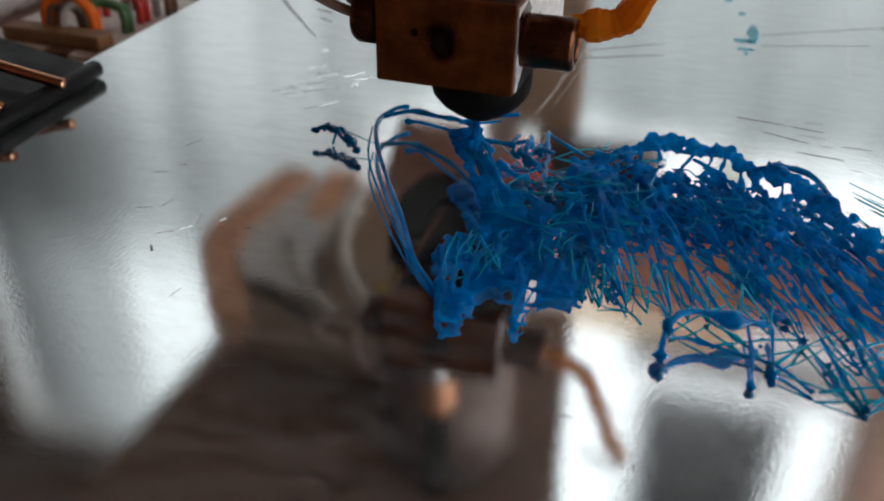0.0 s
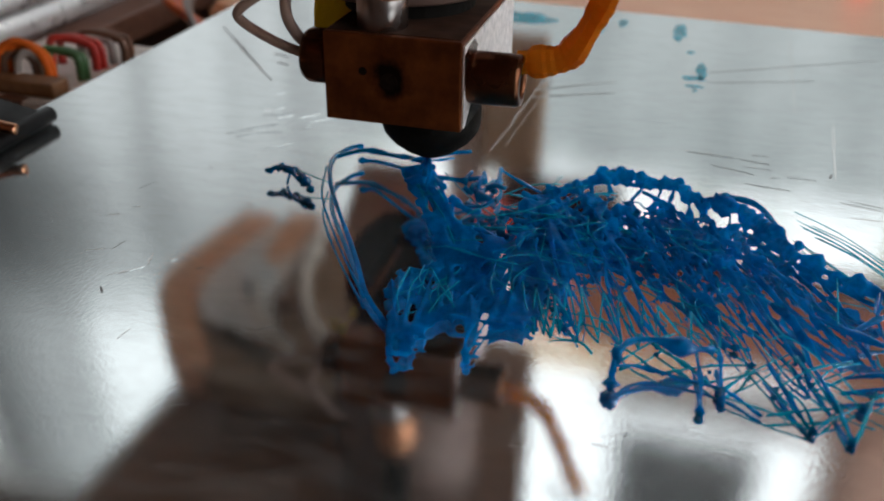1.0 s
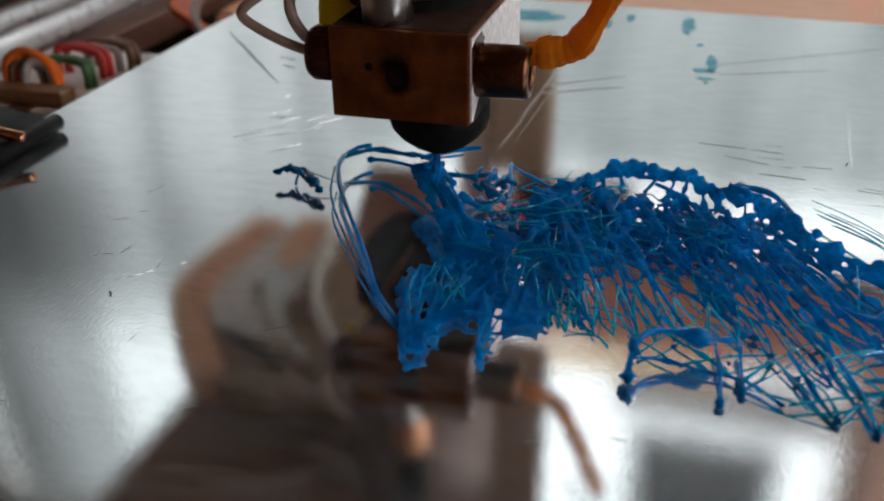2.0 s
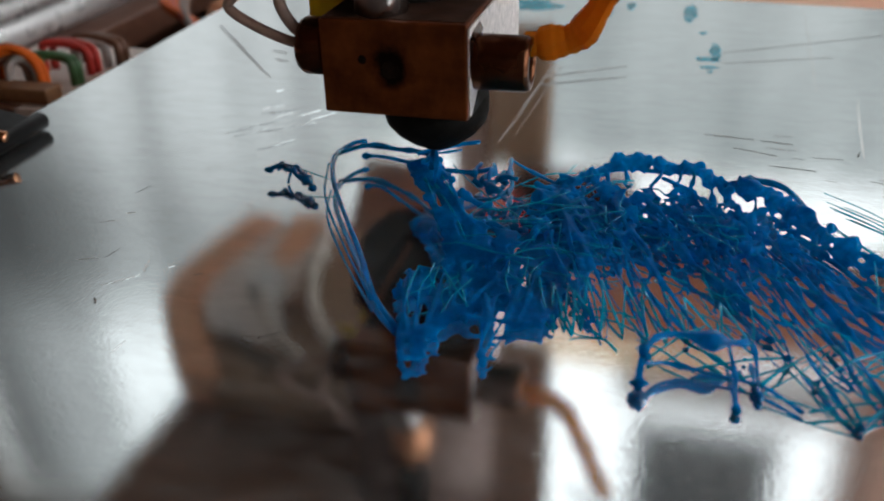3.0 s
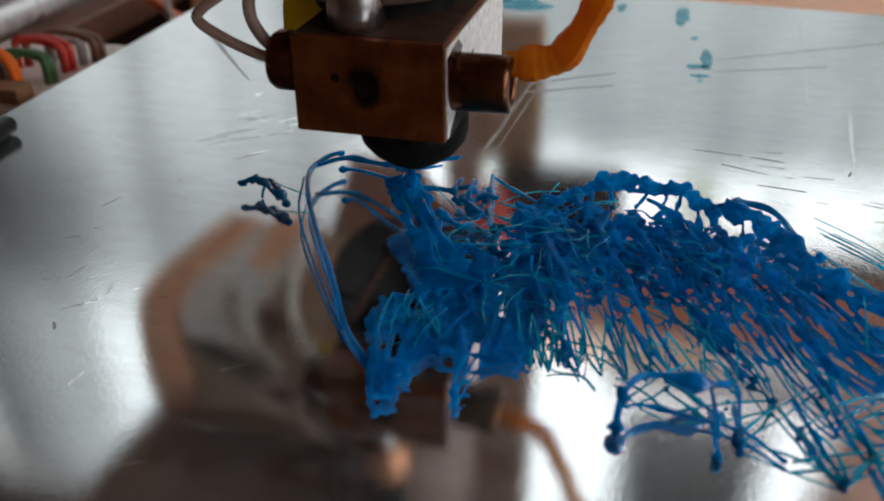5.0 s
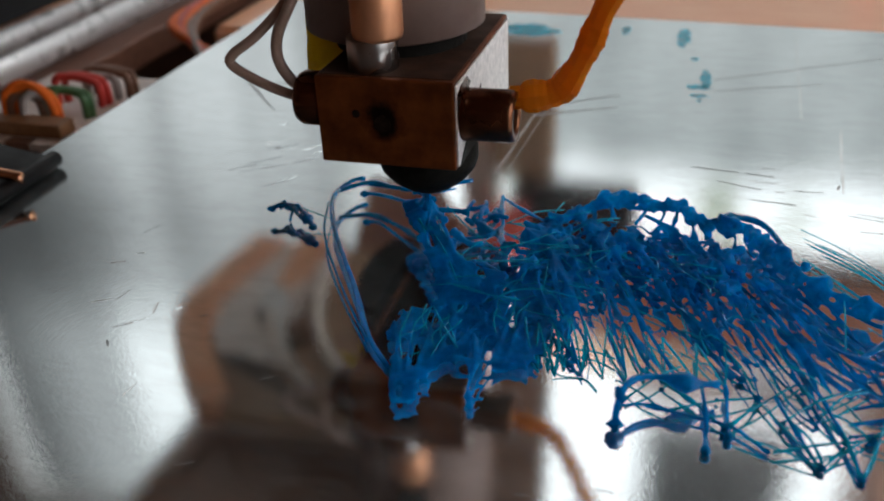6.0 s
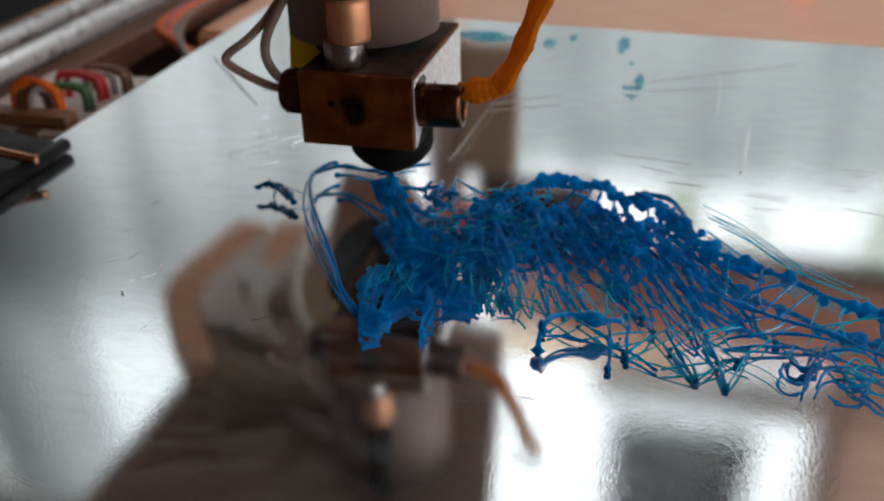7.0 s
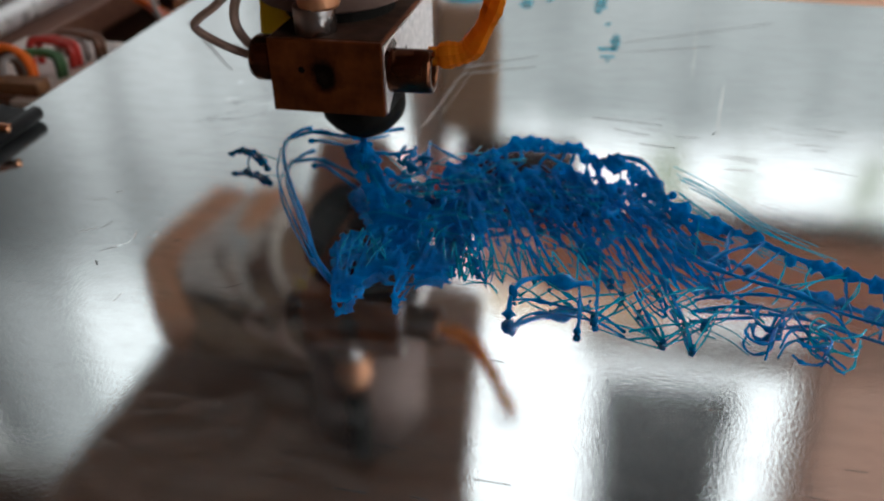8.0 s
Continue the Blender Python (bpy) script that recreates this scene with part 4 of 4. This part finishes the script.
# threads up to the nozzle
tip = Vector((HX + 3, HY + 9.8, HZ - 8.8))
for b, r in (((1.2, 26, 5.8), 0.42), ((3.0, 24, 5.4), 0.5), ((5, 20, 4.8), 0.34)):
    b = Vector(b)
    strand([tip + Vector((rn.gauss(0, 0.25), rn.gauss(0, 0.25), 0)), tip.lerp(b, 0.45) + Vector((rn.gauss(0, 0.4), 0, -0.6)), b, b + Vector((1, -3, -2))], r, "strand", 0.3)
strand([(-0.5, 30, 6.0), (3, 32.4, 6.3), (6, 35, 6.2), (8.8, 37, 6.0)], 0.42, "stub", 0.5)
strand([(0, 31, 5.4), (3.4, 31.6, 5.8), (6.4, 34, 5.6)], 0.2, "stub", 0.5)
strand([(0.5, 28.5, 5.2), (4, 27.4, 4.6), (7.4, 28, 4.3), (10.4, 28.4, 4.0)], 0.46, "stub", 0.8)
# loose lumps and threads between clump and rope
for i in range(16):
    worm((rn.uniform(10, 23), rn.uniform(12, 34), rn.uniform(1, 4)), rn.uniform(2.5, 6), rn.uniform(0.25, 0.55), rn.gauss(0.3, 0.9), "curl")

# the long hook at the far left and its branch
strand([(-13.6, 40.6, 2.8), (-15.6, 38.4, 3.0), (-16.6, 32, 3.0), (-13.8, 24, 2.6), (-8.8, 15, 2.0), (-1.5, 3, 1.4), (4, -7, 1.0), (9, -13, 0.6)], 0.42, "hook", 0.45)
strand([(-17.0, 30, 2.6), (-13.4, 19, 2.0), (-5, 5, 1.5), (4, -8, 0.9)], 0.2, "hook", 0.3)
strand([(-17.0, 34, 2.8), (-12, 37.5, 3.4), (-6, 35.5, 4.0), (-1, 33, 5.0), (4, 28, 6)], 0.45, "strand", 0.7)
strand([(-12, 33.5, 3), (-9, 34, 3), (-4, 31, 4), (2, 27, 5)], 0.35, "strand", 0.8)

# fine threads
fine = bmesh.new()
for i in range(46):
    a = Vector((rn.uniform(8, 32), rn.uniform(4, 32), rn.uniform(1, 4.5)))
    ang, l = rn.gauss(0.6, 0.5), rn.uniform(4, 14)
    b = a + Vector((l * math.cos(ang), l * math.sin(ang) * 0.8, rn.uniform(-1.5, 1.5)))
    strand([a, a.lerp(b, 0.5) + Vector((0, rn.uniform(-1, 1), rn.uniform(-0.5, 1))), b], rn.uniform(0.06, 0.14), bm=fine, steps=3, segs=4)
for i in range(80):
    u, k = rn.random(), rn.uniform(0.05, 1.0)
    a = along(REAR, u).lerp(along(FORE, u), k) + Vector((rn.gauss(0, 2), rn.gauss(0, 2), rn.uniform(-1, 1.6)))
    if hole(a):
        continue
    ang, l = rn.gauss(-0.8, 0.35), rn.uniform(4, 12)
    b = a + Vector((l * math.cos(ang), l * math.sin(ang), rn.uniform(-1.5, 0.8)))
    strand([a, a.lerp(b, 0.35) + Vector((rn.gauss(0, 1.0), rn.gauss(0, 0.8), rn.uniform(-0.5, 0.8))), a.lerp(b, 0.7) + Vector((rn.gauss(0, 1.0), rn.gauss(0, 0.8), rn.uniform(-0.5, 0.4))), b], rn.uniform(0.07, 0.15), bm=fine, steps=4, segs=5)
# threads lying over the flat sheet and the band above it
for i in range(27):
    a = Vector((rn.uniform(6, 26), rn.uniform(-4, 8), 1.9)) if i % 3 else near((4, 23, 5.8), 1.6, 0.3)
    b = a + (Vector((rn.gauss(0.5, 2.0), rn.uniform(-10, -4), -0.7)) if i % 3 else Vector((rn.uniform(5, 15), rn.uniform(-18, -9), -3.2)))
    strand([a, a.lerp(b, 0.5) + Vector((rn.gauss(0, 0.8), rn.gauss(0, 0.5), rn.uniform(0, 0.5))), b], rn.uniform(0.07, 0.17), bm=fine, steps=4, segs=5)
# thread drawn to and fro in points along the front
for x0, x1, n in ((27.5, 36, 9), (30, 45, 11), (44, 58, 8)):
    pts = []
    for k in range(n):
        x = x0 + (x1 - x0) * k / (n - 1) + rn.gauss(0, 0.4)
        pts.append((x - (2.2 if k % 2 == 0 else 0), (rn.uniform(-1.5, 4) if k % 2 == 0 else rn.uniform(-9.4, -6.2)), (rn.uniform(1.0, 2.4) if k % 2 == 0 else 0.35)))
    for a, b in zip(pts, pts[1:]):
        a, b = Vector(a), Vector(b)
        strand([a, a.lerp(b, 0.5) + Vector((rn.gauss(0, 0.25), rn.gauss(0, 0.25), 0.25)), b], rn.uniform(0.14, 0.22), bm=fine, steps=3, segs=5)
fine_ob = part("fine_threads", fine, M_BLUE_THIN, nest, "fine translucent threads", smooth=True)
tagged(fine_ob, kind="stuff")

# the open net in front, with its thick end
strand([(40.9, -19.0, 0.8), (40.8, -17.6, 2.2), (41.0, -16.2, 3.6), (42.2, -13.2, 4.2), (45, -11.4, 4.0), (49, -10.8, 3.2), (53, -9.2, 2.4)], 0.44, "comb", 1.6, 4, 8)
strand([(40.9, -16.6, 2.6), (44, -14.2, 1.4), (50, -14.5, 0.8), (55, -15.5, 0.8), (59, -18.8, 0.5)], 0.24, "comb", 0.9)
blob((40.9, -18.6, 0.8), 0.75, "nub", (0.8, 1.4, 0.9), 0.6)
blob((41.0, -16.0, 3.5), 0.9, "nub", (0.8, 1.0, 1.3), 0.9)
NODES = [(40, -9), (41, -13), (46, -8), (47, -14), (52, -20.4), (53, -10), (54, -16), (58, -9), (59, -18.8), (61, -13), (65, -20.3), (66, -9), (69.4, -20.8), (71, -14), (73, -10), (77, -7.5), (68, -15), (64, -5), (56, -5), (48, -4), (72, -4)]
for a in NODES:
    blob((*a, 0.6), rn.uniform(0.25, 0.6), "knot", (1.1, 1.3, 0.7), 0.9)
done = set()
for i in range(80):
    a, b = rn.sample(NODES, 2)
    if (a, b) in done or not 5 < math.dist(a, b) < 15 or abs(a[1] - b[1]) < 3:
        continue
    done.add((a, b))
    done.add((b, a))
    a, b = near((*a, 0.7), 0.4, 0.1), near((*b, 0.7), 0.4, 0.1)
    strand([a, a.lerp(b, 0.5) + Vector((rn.uniform(-0.6, 0.6), 0, rn.uniform(0.1, 0.8))), b], rn.uniform(0.11, 0.2), "tooth", 0.9)
for pts in ([(54, -8, 1.5), (54.3, -13, 1), (54.5, -17.5, 0.5)], [(60, -9, 1.5), (62.5, -15, 1), (64.8, -20.3, 0.5)], [(66, -9, 1.5), (68, -15, 1), (69.4, -20.8, 0.5)], [(51, -9, 1.5), (51.8, -15, 1), (51.9, -20.4, 0.5)]):
    strand(pts, 0.26, "tooth", 1.1)
    blob(pts[-1], 0.5, "nub", (0.8, 1.5, 0.8), 0.5)

# ball on its thread at the back
blob((24, 30, 2.6), 1.05, "ball", (1, 1, 1), 0.2)
strand([(14.6, 36, 3.6), (18, 33.5, 3.2), (22, 31, 2.8), (24, 30, 2.6), (26.5, 29, 2), (29, 31, 3)], 0.24, "strand", 0.5)
strand([(14.6, 36.4, 3.6), (15.2, 32, 3), (16.5, 27, 2.6), (15, 22, 3)], 0.42, "strand", 0.8)

# ropes, ties and loops past the dense part
SECOND = [(66, 4, 2), (72, 0, 2.2), (78, -3, 2.2), (85, -5, 2), (92, -9, 1.5), (100, -12, 1.5), (112, -20, 1)]
strand([wobble(Vector(p), 0.8, 30) for p in SECOND], 0.30, "rope", 1.2, 5, 7)
for i in range(22):
    u = rn.random()
    a = wobble(along(BACK[13:], u), 1.5, i)
    b = wobble(along(SECOND, min(0.95, u + rn.uniform(-0.1, 0.25))), 2, i)
    strand([a, a.lerp(b, 0.5) + Vector((rn.uniform(-1.5, 1.5), 0, rn.uniform(-0.5, 1))), b], rn.choice((0.12, 0.16, 0.24)), "tie", 0.9)
for i in range(9):
    c = Vector((rn.uniform(79, 92), rn.uniform(-18, -9), 1.0))
    w, h, a0 = rn.uniform(1.5, 4), rn.uniform(1.5, 4), rn.uniform(0, 6)
    strand([c + Vector((w * math.cos(a0 + k), h * math.sin(a0 + k * 1.1), rn.uniform(-0.4, 0.8))) for k in (0, 1, 2, 3, 4.2)], rn.uniform(0.14, 0.26), "loop", 0.9)
for pts in ([(69.5, -9, 1.2), (74, -7.5, 1.6), (80, -6.5, 2), (86, -6.5, 1.6)], [(69, -12, 1), (74, -10, 1.2), (79, -9, 1)], [(86, -5, 1.6), (82, -13, 1), (80, -20.2, 0.6)], [(84, -9, 1.6), (87, -16, 0.8), (91, -21.5, 0.5)], [(81, -15, 0.8), (84, -10, 1.6), (90, -9, 1.6), (93, -15, 0.8)]):
    strand(pts, rn.uniform(0.18, 0.30), "loop", 0.9)
# arch standing behind the rope on the right
strand([(51, 33, 4), (55, 36.5, 3.4), (59.5, 35.5, 3.0), (62.5, 29, 2.6), (64, 22, 2.6)], 0.5, "rope", 1.0, 5, 7)
# fine bristles behind it
for i in range(8):
    a = Vector((65.5 + i * 0.5, 35 - i * 0.9, 2.0 + rn.uniform(-0.6, 1.0)))
    strand([a, a + Vector((6, -7, 0.6)), a + Vector((12, -15, 0.4)), a + Vector((17 + i, -22, 0))], 0.085, "bristle")

# a loose scrap beside the tangle
scrap = thing("filament_scrap", "small loose scrap of blue filament on the bed", "filament")
nest_main, nest = nest, scrap
strand([(-26.7, 25.7, 2.3), (-25.6, 26.6, 2.7), (-24.8, 27.7, 2.6), (-23.3, 26.2, 2.9), (-22.3, 25.8, 2.6), (-22, 27.3, 2.6), (-20.6, 25.9, 2.5), (-19.4, 24.6, 2.3), (-17.6, 22.6, 2.0), (-16.3, 21.4, 1.6)], 0.46, "strand", 1.2)
strand([(-25.2, 26.2, 2.4), (-23.8, 26.9, 2.9), (-22.4, 26.6, 2.8), (-20.8, 24.6, 2.4), (-19, 23.9, 2.2), (-17.4, 22.9, 2.0)], 0.4, "strand", 1.3)
for p, r in (((-26.5, 25.8, 2.3), 0.7), ((-23.4, 26.6, 2.7), 0.8), ((-22, 26.9, 2.6), 0.7), ((-19.6, 24.6, 2.3), 0.65), ((-16.8, 21.8, 1.7), 0.6)):
    blob(p, r, "lump", (1.2, 1, 0.8), 0.5)
strand([(-22.4, 26, 2.4), (-22.8, 25.6, 1.2), (-23, 25.5, 0.2)], 0.25, "strand", 0.4)
strand([(-21.4, 27.2, 2.6), (-19.4, 26.4, 2.4), (-14.4, 25.4, 1.6)], 0.09, "strand", 0.2)
nest = nest_main
